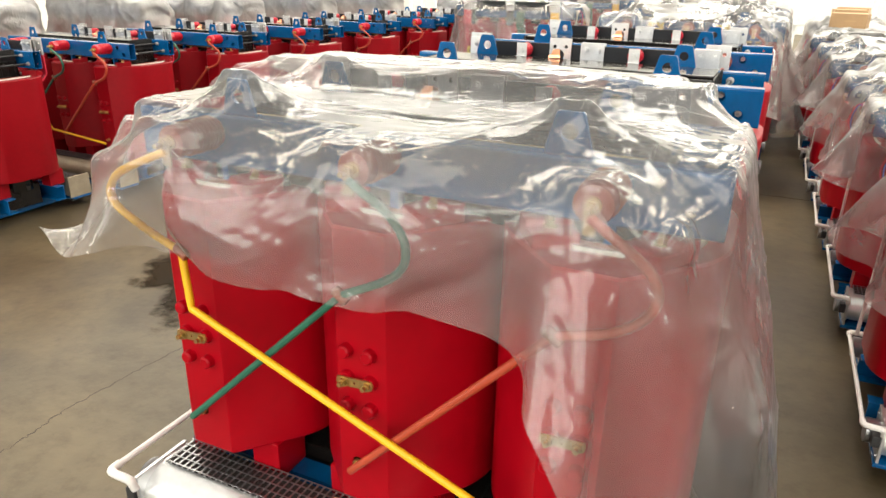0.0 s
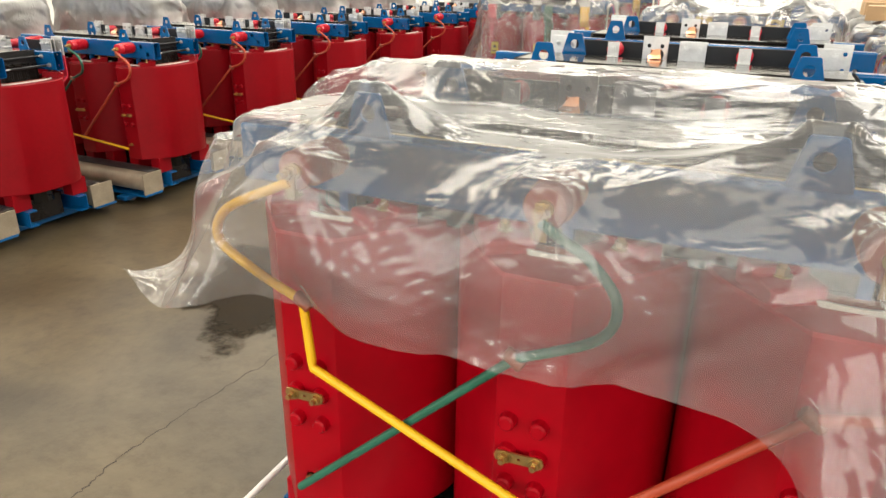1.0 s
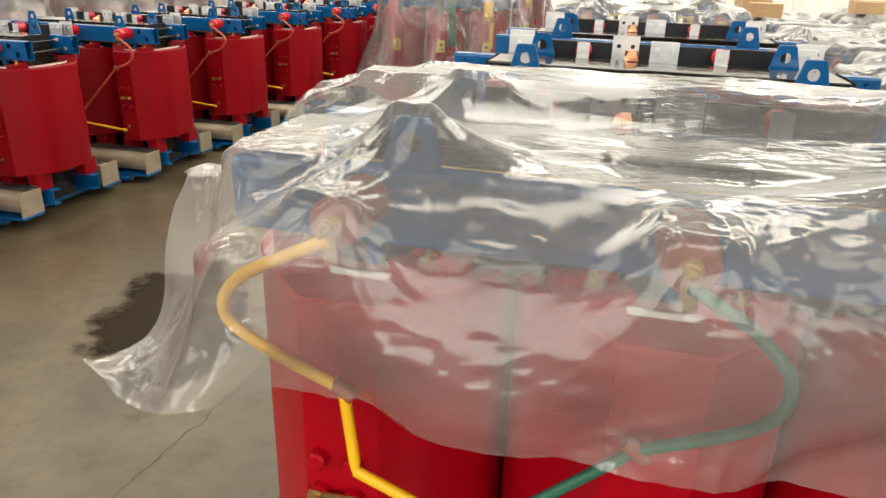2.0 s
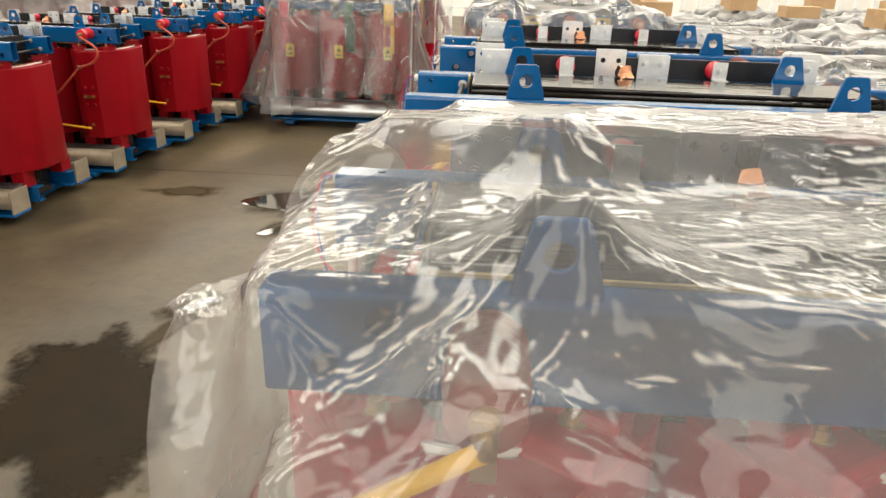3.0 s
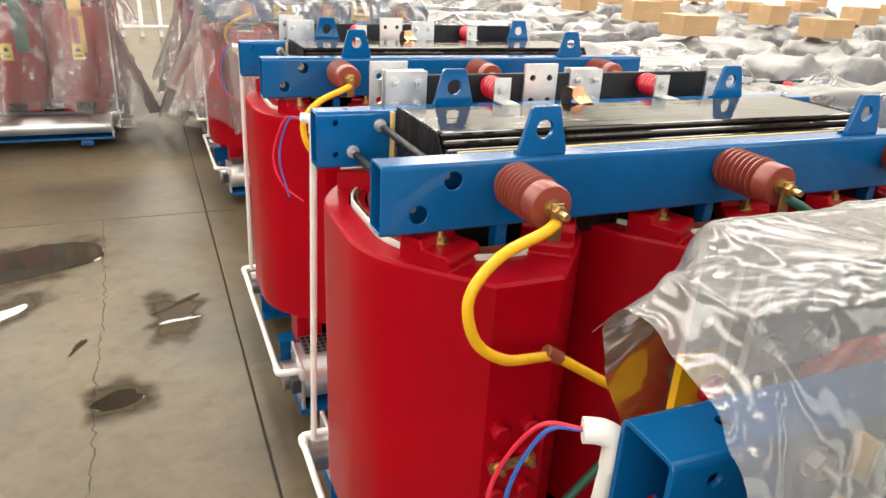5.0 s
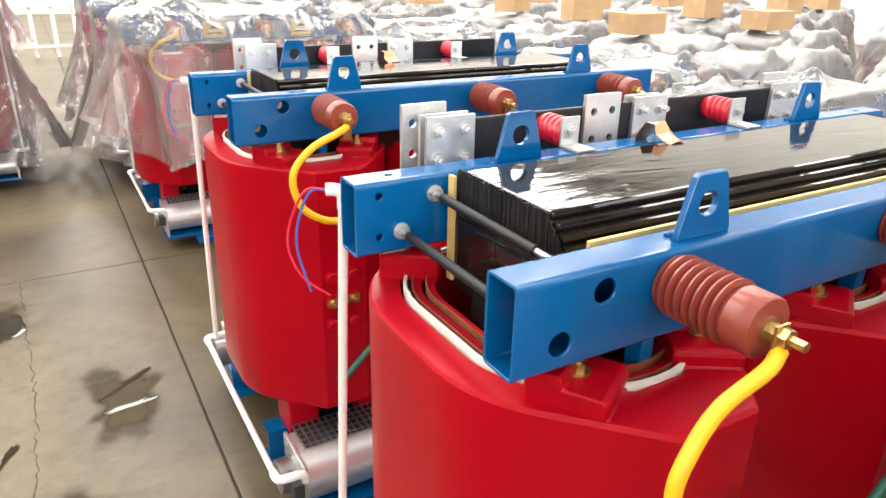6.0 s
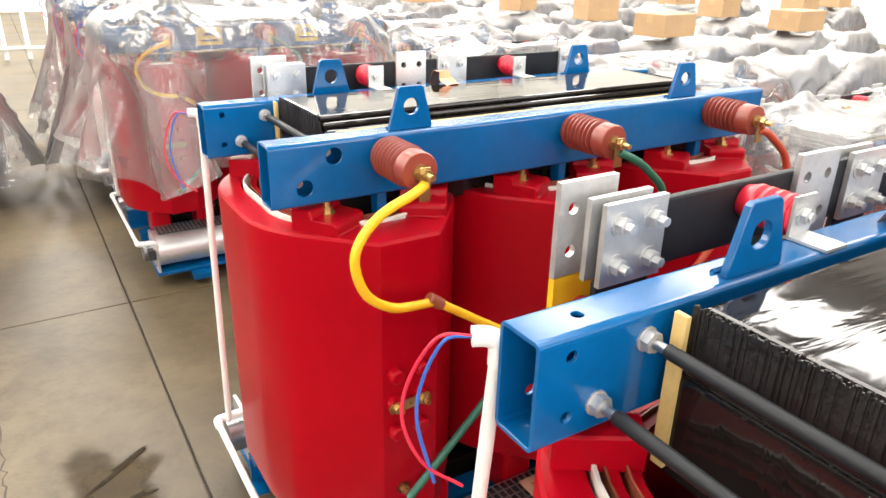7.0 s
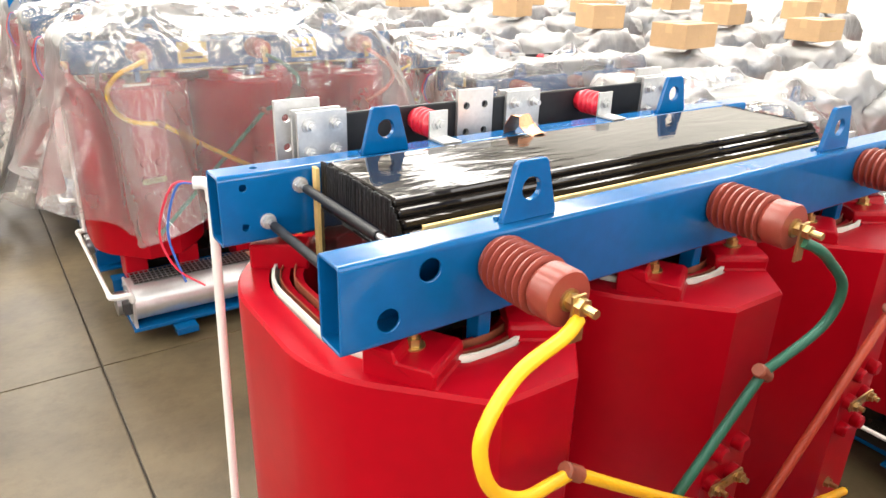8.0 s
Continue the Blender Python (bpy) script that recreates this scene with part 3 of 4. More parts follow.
        # post insulator
        prof = [(0, 0.033), (0.004, 0.036)]
        for k in range(7):
            d = 0.008 + k * 0.0125
            prof += [(d, 0.0300), (d + 0.003, 0.0295), (d + 0.0055, 0.0395), (d + 0.009, 0.0405), (d + 0.011, 0.0315)]
        prof += [(0.099, 0.0345), (0.102, 0.037), (0.133, 0.037), (0.136, 0.035), (0.1361, 0.012)]
        it = part("post_insulator", lathe(prof, (0, 0, 0), (0, -1, 0), 28), ins, u, "ribbed resin post insulator", smooth=True, at=((i - 1) * 0.474 + 0.013, -0.234, TOP - 0.041))
        bl = bmesh.new()
        sweep([(0, -0.136, 0), (0, -0.140, 0)], 0.015, 16, bl)
        sweep([(0, -0.140, 0), (0, -0.150, 0)], 0.0115, 6, bl)
        sweep([(0, -0.154, 0), (0, -0.164, 0)], 0.0115, 6, bl)
        sweep([(0, -0.150, 0), (0, -0.182, 0)], 0.006, 10, bl)
        part("stud", bl, BRASS, it, "yellow-passivated stud and nuts")
        part("cable_lug", box(-0.011, 0.011, -0.154, -0.150, -0.05, 0.013, 0.001), BRASS, it)

    # neutral bar, phase bars and their plates on the low-voltage side
    bar = part("neutral_bar", box(-0.50, 0.49, 0.305, 0.317, 1.160, 1.250, 0.004), SHRINK, u, "black sleeved neutral busbar")
    plate_o = [(-0.048, -0.052), (0.048, -0.052), (0.048, 0.052), (-0.048, 0.052)]
    nut_mesh = None
    for px, wide in ((-0.467, 0.050), (0.022, 0.048), (0.465, 0.048)):
        o = [(-wide, -0.052), (wide, -0.052), (wide, 0.052), (-wide, 0.052)]
        pb = holed(o, [], 0.008, ((px, 0.304, 1.208), (1, 0, 0), (0, 0, 1)))
        holed(o, [], 0.008, ((px, 0.3295, 1.208), (1, 0, 0), (0, 0, 1)), pb)
        pl = part("joint_plate", pb, ZINC, bar, "bright tinned joint plate")
        for ax in () if lite else (-0.027, 0.027):
            for az in (-0.026, 0.026):
                if nut_mesh is None:
                    nut_mesh = part("nut", bolt_mesh(0.011, 0.010, 0.010), ZINC, pl, at=(px + ax, 0.296, 1.208 + az))
                else:
                    n = twin(nut_mesh, (0, 0, 0))
                    n.parent = pl
                    n.location = (px + ax, 0.296, 1.208 + az)
        leg = part("bar_leg", box(px - 0.045, px + 0.045, 0.306, 0.316, 1.0, 1.159, 0.003), SHRINK, bar)
    for i, mat in enumerate((YELLOW, GREEN, WIRE_RED)):
        px = (-0.492, -0.112, 0.50)[i]
        b3 = bmesh.new()
        side = [(0.352, 1.152), (0.362, 1.152), (0.362, 1.02), (0.357, 1.003), (0.305, 0.955), (0.305, 0.70), (0.295, 0.70), (0.295, 0.959), (0.349, 1.009), (0.352, 1.022)]
        ends = [[b3.verts.new((px + dx, y, z)) for y, z in side] for dx in (-0.045, 0.045)]
        for k in range(len(side)):
            b3.faces.new((ends[0][k], ends[0][(k + 1) % len(side)], ends[1][(k + 1) % len(side)], ends[1][k]))
        for e in ends:
            b3.faces.new(e)
        bmesh.ops.recalc_face_normals(b3, faces=b3.faces)
        ph = part("phase_bar", b3, mat, u, "taped low-voltage phase bar")
        hs = [(-0.024, -0.028, 0.008), (0.024, -0.028, 0.008), (-0.024, 0.028, 0.008), (0.024, 0.028, 0.008)]
        part("terminal_plate", holed([(-0.046, -0.062), (0.046, -0.062), (0.046, 0.062), (-0.046, 0.062)], hs, 0.009,
                                     ((px, 0.361 if i != 1 else 0.304, 1.212), (1, 0, 0), (0, 0, 1))), ZINC, ph, "tinned terminal plate with four holes")
        sp = [(0, 0.016), (0.002, 0.02)] + [(0.004 + k * 0.004, 0.02 if k % 2 else 0.016) for k in range(7)] + [(0.034, 0.018)]
        part("spacer_insulator", lathe(sp, (px, 0.317, 1.10), (0, 1, 0), 18), RED_RESIN, ph, smooth=True)
    # supports of the neutral bar on the rear beam
    for px in (-0.255, 0.205):
        br = bmesh.new()
        holed([(-0.021, 0), (0.021, 0), (0.021, 0.055), (-0.021, 0.055)], [(0, 0.03, 0.006)], 0.004, ((px, 0.226, TOP + 0.001), (1, 0, 0), (0, 0, 1)), br)
        box(px - 0.021, px + 0.021, 0.172, 0.222, TOP + 0.001, TOP + 0.005, 0, br)
        bk = part("bracket", br, ZINC, u, "galvanised angle bracket")
        n = bolt_mesh(0.011, 0.008, 0.004)
        bmesh.ops.translate(n, verts=n.verts, vec=(px, 0.222, TOP + 0.03))
        part("nut", n, ZINC, bk)
        prof = [(0, 0.021), (0.003, 0.025)]
        for k in range(4):
            d = 0.007 + k * 0.0145
            prof += [(d, 0.0215), (d + 0.005, 0.0275), (d + 0.010, 0.0275)]
        prof += [(0.067, 0.024), (0.077, 0.022)]
        part("standoff_insulator", lathe(prof, (px, 0.2265, TOP + 0.025), (0, 1, 0), 22), RED_RESIN, bk, "red ribbed standoff insulator", smooth=True)
    foil = bmesh.new()
    path = [(0.115, 1.209), (0.135, 1.214), (0.152, 1.225), (0.163, 1.238), (0.178, 1.236), (0.192, 1.22), (0.205, 1.196), (0.225, 1.189)]
    rows = [[foil.verts.new((x + 0.006 * math.sin(k * 1.7 + x * 90), y, z + 0.004 * math.sin(k * 2.1 + x * 60))) for k, (y, z) in enumerate(path)]
            for x in (-0.108, -0.098, -0.088, -0.078, -0.07)]
    for r0, r1 in zip(rows, rows[1:]):
        for k in range(len(path) - 1):
            foil.faces.new((r0[k], r0[k + 1], r1[k + 1], r1[k]))
    fo = part("copper_strip", foil, COPPER, u, "bent copper earthing strip")
    so = fo.modifiers.new("thick", "SOLIDIFY")
    so.thickness = 0.0012

    # base: lower clamps, cross members, wheels
    for y in (-0.19, 0.19):
        ch = bmesh.new()
        box(-0.68, 0.68, y - 0.032, y + 0.032, 0.196, 0.204, 0, ch)
        box(-0.68, 0.68, y - 0.032, y + 0.032, 0.096, 0.104, 0, ch)
        box(-0.68, 0.68, *sorted((y + math.copysign(0.026, y) - 0.0, y + math.copysign(0.032, y))), 0.104, 0.196, 0, ch)
        part("lower_clamp", ch, BLUE, u)
        part("clamp_label", box(-0.30, -0.17, *sorted((y + math.copysign(0.0325, y), y + math.copysign(0.034, y))), 0.15, 0.175), LABEL_YELLOW, u, "small yellow marking strip")
    for x in (-0.46, 0.46):
        mem = part("cross_member", box(x - 0.045, x + 0.045, -0.53, 0.53, 0.03, 0.06, 0.004), BLUE, u)
        for y in (-0.43, 0.43):
            part("wheel", sweep([(x - 0.016, y, 0.035), (x + 0.016, y, 0.035)], 0.035, 20), STEEL, mem, smooth=True)
        part("saddle", box(x - 0.045, x + 0.045, -0.225, 0.225, 0.06, 0.096, 0.003), BLUE, mem)
    fan_unit(u, -1, lite or small, DULL if small else ALU)
    fan_unit(u, 1, lite or small, DULL if small else ALU)
    if not small:
        lb = part("warning_label", box(-0.12, 0.20, -0.386, -0.30, 0.2495, 0.2505), LABEL_BROWN, u, "brown adhesive warning label")
        inkb = bmesh.new()
        for k in range(3):
            x = -0.07 + k * 0.095
            for dx, dy, w, h in ((0, 0, 0.05, 0.006), (0, -0.014, 0.05, 0.005), (0.008, -0.024, 0.034, 0.005), (-0.012, -0.009, 0.006, 0.028), (0.02, -0.009, 0.006, 0.03)):
                box(x + dx - w / 2, x + dx + w / 2, -0.325 + dy - h / 2, -0.325 + dy + h / 2, 0.2507, 0.2512, 0, inkb)
            box(x - 0.02, x + 0.02, -0.372, -0.366, 0.2507, 0.2512, 0, inkb)
        part("lettering", inkb, INK_RED, lb)

    if pipes:
        # white conduit of the temperature probes
        X, Y = -HALF - 0.003, 0.245
        conduit = part("conduit", sweep([(X, Y + 0.09, 0.25), (X, Y, 1.155)], 0.0085, 12), PVC, u, "white plastic conduit", smooth=True)
        part("conduit_elbow", sweep(curve_points([(X, Y, 1.138), (X, Y, 1.158), (X - 0.003, Y + 0.002, 1.166), (X - 0.012, Y + 0.007, 1.170), (X - 0.024, Y + 0.013, 1.170)], 4), 0.0108, 14), PVC, conduit, smooth=True)
        part("conduit_run", sweep([(X - 0.03, Y + 0.10, 0.243), (X - 0.03, -0.46, 0.243)], 0.009, 12), PVC, conduit, smooth=True)
        part("conduit_elbow", sweep(curve_points([(X - 0.03, -0.445, 0.243), (X - 0.027, -0.475, 0.243), (X - 0.005, -0.482, 0.243), (X + 0.04, -0.478, 0.236), (X + 0.05, -0.47, 0.205)], 5), 0.0122, 12), PVC, conduit, smooth=True)
        part("conduit_elbow", sweep(curve_points([(X - 0.03, Y + 0.08, 0.243), (X - 0.027, Y + 0.113, 0.243), (X - 0.005, Y + 0.12, 0.243), (X + 0.05, Y + 0.12, 0.243)], 5), 0.0122, 12), PVC, conduit, smooth=True)
        W = (X - 0.022, Y + 0.013, 1.170)
        part("probe_wire", sweep(curve_points([W, (W[0] - 0.03, W[1] + 0.02, 1.166), (W[0] - 0.052, W[1] + 0.04, 1.11), (W[0] - 0.058, W[1] + 0.04, 1.06), (W[0] - 0.040, W[1] + 0.025, 1.01), (W[0] + 0.0, W[1] + 0.01, 0.975)], 8), 0.0021, 6), WIRE_RED, conduit, "thin red wire", smooth=True)
        part("probe_wire", sweep(curve_points([W, (W[0] - 0.025, W[1] + 0.015, 1.164), (W[0] - 0.042, W[1] + 0.03, 1.11), (W[0] - 0.046, W[1] + 0.03, 1.06), (W[0] - 0.03, W[1] + 0.02, 0.985)], 8), 0.0021, 6), WIRE_BLUE, conduit, "thin blue wire", smooth=True)

    # delta links between the coils
    jx = cables or {}
    jy = jx.get("yellow", (-0.445, -0.36, 0.88))
    c = cable(u, [(-0.461, -0.389, 1.14), (-0.49, -0.397, 1.128)] + jx["loop"] + [jy], YELLOW, 0.0092, "cable", "yellow sleeved cable")
    bend = jx.get("bend")
    if bend:
        pts = curve_points([jy, tuple((Vector(jy) * 0.5 + Vector(bend) * 0.5)), bend], 4) + [Vector(bend).lerp(Vector((0.465, -0.392, 0.41)), t / 10) for t in range(1, 11)]
    else:
        pts = [Vector(jy).lerp(Vector((0.465, -0.388, 0.435)), t / 10) + Vector((0, -0.03 * math.sin(t / 10 * math.pi), -0.04 * math.sin(t / 10 * math.pi))) for t in range(11)]
    part("cable", sweep(pts, 0.0092, 12), YELLOW, u, "yellow sleeved cable", smooth=True)
    jg = jx.get("green", (-0.006, -0.385, 0.908))
    cable(u, [(0.013, -0.389, 1.14), (0.05, -0.397, 1.122), (0.10, -0.395, 1.09), (0.146, -0.405, 1.035), (0.122, -0.40, 0.965), jg], GREEN, 0.0088, "cable", "green sleeved cable")
    part("cable", sweep([Vector(jg).lerp(Vector((-0.492, -0.385, 0.435)), t / 8) for t in range(9)], 0.0088, 12), GREEN, u, "green sleeved cable", smooth=True)
    jr = (0.44, -0.38, 0.90)
    cable(u, [(0.487, -0.389, 1.14), (0.52, -0.397, 1.122), (0.60, -0.395, 1.06), (0.61, -0.40, 1.0), (0.55, -0.39, 0.94), jr], ORANGE, 0.0095, "cable", "rust-red sleeved cable")
    part("cable", sweep([Vector(jr).lerp(Vector((-0.012, -0.385, 0.435)), t / 8) for t in range(9)], 0.0095, 12), ORANGE, u, "rust-red sleeved cable", smooth=True)
    for p in (jy, jg, jr):
        jb = lathe([(-0.02, 0.010), (-0.017, 0.0125), (0.017, 0.0125), (0.02, 0.010)], p, (0.7, 0, -0.5), 10)
        part("cable_joint", jb, WINDING, u, "crimped cable joint", smooth=True)
    return u


ROW = "transformers in the row"
unit_a = transformer((-0.654, 1.585, 0), "red cast-resin transformer under a clear plastic sheet", ROW,
                     cables={"yellow": (-0.44, -0.40, 0.91), "bend": (-0.418, -0.412, 0.775), "green": (-0.018, -0.385, 0.885),
                             "loop": [(-0.585, -0.42, 1.08), (-0.607, -0.425, 1.02), (-0.535, -0.42, 0.967)]})
unit_b = transformer((-0.647, 2.715, 0), "red cast-resin transformer with blue clamp beams, uncovered", ROW,
                     cables={"yellow": (-0.433, -0.383, 0.896), "loop": [(-0.552, -0.395, 1.10), (-0.598, -0.402, 1.06), (-0.609, -0.403, 1.015), (-0.588, -0.404, 0.955), (-0.537, -0.402, 0.917), (-0.48, -0.39, 0.902)]})
unit_c = copy_thing(unit_b, pose(-0.652, 3.895, 0))

# the next ones of the row stand under film
wrapped_row, wrapped_aisle = [], []
for y in (6.25, 7.62, 9.0):
    wrapped_row.append(copy_thing(unit_b, pose(-0.62, y, 0)))
    tagged(wrapped_row[-1], "red cast-resin transformer wrapped in milky plastic film", group="wrapped transformers")
for x, y in ((-2.62, 7.85), (-2.65, 10.9)):
    wrapped_aisle.append(copy_thing(unit_b, pose(x, y, 0, 0, 0, 180)))
    tagged(wrapped_aisle[-1], "red cast-resin transformer wrapped in clear plastic film", group="wrapped transformers")
RIGHT = [(1.02 - 0.04 * (y - 5), y) for y in (2.75, 3.8, 4.85, 5.9, 6.95, 8.0)]
for x, y in RIGHT:
    o = tagged(copy_thing(unit_b, pose(x, y, 0)), "small red cast-resin transformer, loosely covered with plastic", group="transformers across the narrow aisle")
    o.scale = (0.82, 0.82, 0.82)
STORED = [(2.55, 3.9), (2.6, 5.0), (2.6, 6.1), (2.55, 7.2), (4.0, 4.6), (4.0, 5.9), (4.05, 7.2), (4.0, 8.5), (5.5, 5.6), (5.5, 7.2), (5.5, 8.8), (1.0, 9.3), (2.6, 8.5)]
STORED += [(2.5, 9.8), (1.05, 10.6), (4.0, 9.8), (5.5, 10.3), (2.55, 11.2), (4.05, 11.2), (0.9, 12.0), (7.0, 6.2), (7.0, 7.7), (7.05, 9.3), (7.0, 10.9), (5.5, 11.9), (8.5, 7.0), (8.5, 8.7), (8.45, 10.4), (2.6, 12.6), (4.2, 12.6)]


def stored_unit(at, label, group):
    """Transformer that only shows dimly through white film: coils, beams, yoke, bar and skids."""
    u = thing("transformer", at, label, "transformer", group)
    coil = part("coil", winding_block(0.2365, 0.349, -0.062, 0.072, 0.30, 1.024, 0.186), RED, u, "red cast-resin winding", smooth=True, at=(-PITCH, 0, 0))
    for k in (1, 2):
        twin(coil, (k * PITCH, 0, 0))
    beam = part("clamp_beam", box(-HALF, HALF, -0.234, -0.174, BOT, TOP, 0.004), BLUE, u)
    twin(beam, (0, 0.407, 0))
    part("core_yoke", box(-0.545, 0.545, -0.14, 0.14, 1.03, 1.2, 0.01), BLACK, u)
    part("neutral_bar", box(-0.50, 0.49, 0.305, 0.317, 1.160, 1.250, 0.004), SHRINK, u)
    skid = part("skid", box(-0.68, 0.68, -0.22, -0.16, 0.0, 0.302, 0.004), BLUE, u)
    twin(skid, (0, 0.38, 0))
    post = part("beam_post", box(-0.02, 0.02, -0.20, 0.20, 1.0, BOT + 0.002, 0.003), BLUE, u, at=(-PITCH, 0, 0))
    for k in (1, 2):
        twin(post, (k * PITCH, 0, 0))
    return u


plain = stored_unit((STORED[0][0], STORED[0][1], 0), "small red cast-resin transformer, buried under white plastic", "stored transformers behind")
plain.scale = (0.78, 0.78, 0.76)
for x, y in STORED[1:]:
    copy_thing(plain, pose(x, y, 0)).scale = (0.78, 0.78, 0.76)

left = transformer((-4.86, 0.85, 0), "darker red transformer with red insulators and blue beams", "transformers across the wide aisle", brown=False, small=True, pipes=False,
                   cables={"bend": (-0.12, -0.40, 0.47), "loop": [(-0.53, -0.395, 1.03), (-0.572, -0.41, 0.955), (-0.50, -0.38, 0.872)]})
left.scale = (0.9, 0.88, 0.86)
for k in range(1, 9):
    copy_thing(left, pose(-4.86 + 0.095 * k, 0.85 + 0.99 * k, 0))
FAR_LEFT = [(-6.9, 4.4), (-6.8, 5.9), (-6.7, 7.4), (-6.6, 8.9), (-4.2, 10.6), (-6.4, 10.6)]
for x, y in FAR_LEFT:
    tagged(copy_thing(plain, pose(x, y, 0)), "transformer under loose white plastic film", group="covered transformers far off").scale = (0.95, 0.95, 0.95)


def stickers(u, spots, size):
    """Yellow warning stickers with a dark sign, on the side that y points to."""
    w, h = size
    for x, y, z in spots:
        f = math.copysign(1, y)
        st = part("warning_sticker", box(x - w / 2, x + w / 2, *sorted((y, y + f * 0.001)), z - h / 2, z + h / 2), LABEL_YELLOW, u, "yellow warning sticker")
        b = bmesh.new()
        vs = [b.verts.new(q) for q in ((x - w * 0.28, y + f * 0.0016, z + h * 0.02), (x + w * 0.28, y + f * 0.0016, z + h * 0.02), (x, y + f * 0.0016, z + h * 0.34))]
        b.faces.new(vs)
        part("sign", b, INK, st)
        part("print", box(x - w * 0.34, x + w * 0.34, *sorted((y + f * 0.0012, y + f * 0.0018)), z - h * 0.3, z - h * 0.2), INK, st)


for u in wrapped_aisle:
    stickers(u, [(x, 0.3085, 0.70) for x in (-0.475, 0.0, 0.475)], (0.08, 0.12))
for u in wrapped_row:
    stickers(u, [(-0.24, -0.236, TOP - 0.055), (0.25, -0.236, TOP - 0.055)], (0.12, 0.085))


# ---------------------------------------------------------------- plastic film, laid over the units by a small cloth solver
def unit_solids(ox, oy, flared=False):
    """Boxes and upright cylinders that the film rests on."""
    up = []
    bx = [(-0.70, 0.70, -0.236, 0.235, 0.85, 1.201), (-0.53, 0.53, 0.285, 0.375, 0.8, 1.276), (-0.55, 0.55, -0.1, 0.14, 1.0, 1.212),
          (-0.68, 0.68, -0.475, 0.475, 0.0, 0.25), (-0.60, 0.64, -0.405, 0.0, 0.26, 1.13)]
    for x in (-0.395, 0.395):
        for y in (-0.202, 0.198):
            up += [(x - 0.05, x + 0.05, y - 0.022, y + 0.022, 1.20, 1.25), (x - 0.036, x + 0.036, y - 0.022, y + 0.022, 1.21, 1.288)]
    for i in (-1, 0, 1):
        up += [(i * 0.474 - 0.03, i * 0.474 + 0.055, -0.42, -0.2, 1.11, 1.202)]
        bx += [(i * 0.48 - 0.07, i * 0.48 + 0.08, -0.385, 0, 0.30, 1.02)]
    if flared:
        up += [(-0.80, -0.68, -0.215, -0.15, 1.03, 1.135), (-0.64, 0.60, 0.2, 0.30, 1.18, 1.272)]
        bx += [(0.66, 0.80, -0.32, 0.24, 0.2, 0.80), (0.66, 0.86, -0.26, 0.18, 0.2, 0.56), (-0.63, -0.45, -0.44, -0.3, 0.93, 1.12)]
    cy = [(i * 0.48, 0.0, 0.24, 0.26, 1.03) for i in (-1, 0, 1)]
    move = lambda q: [(a + ox, b + ox, c + oy, d + oy, e, f) for a, b, c, d, e, f in q]
    return move(bx), move(up), [(a + ox, b + oy, r, e, f) for a, b, r, e, f in cy]


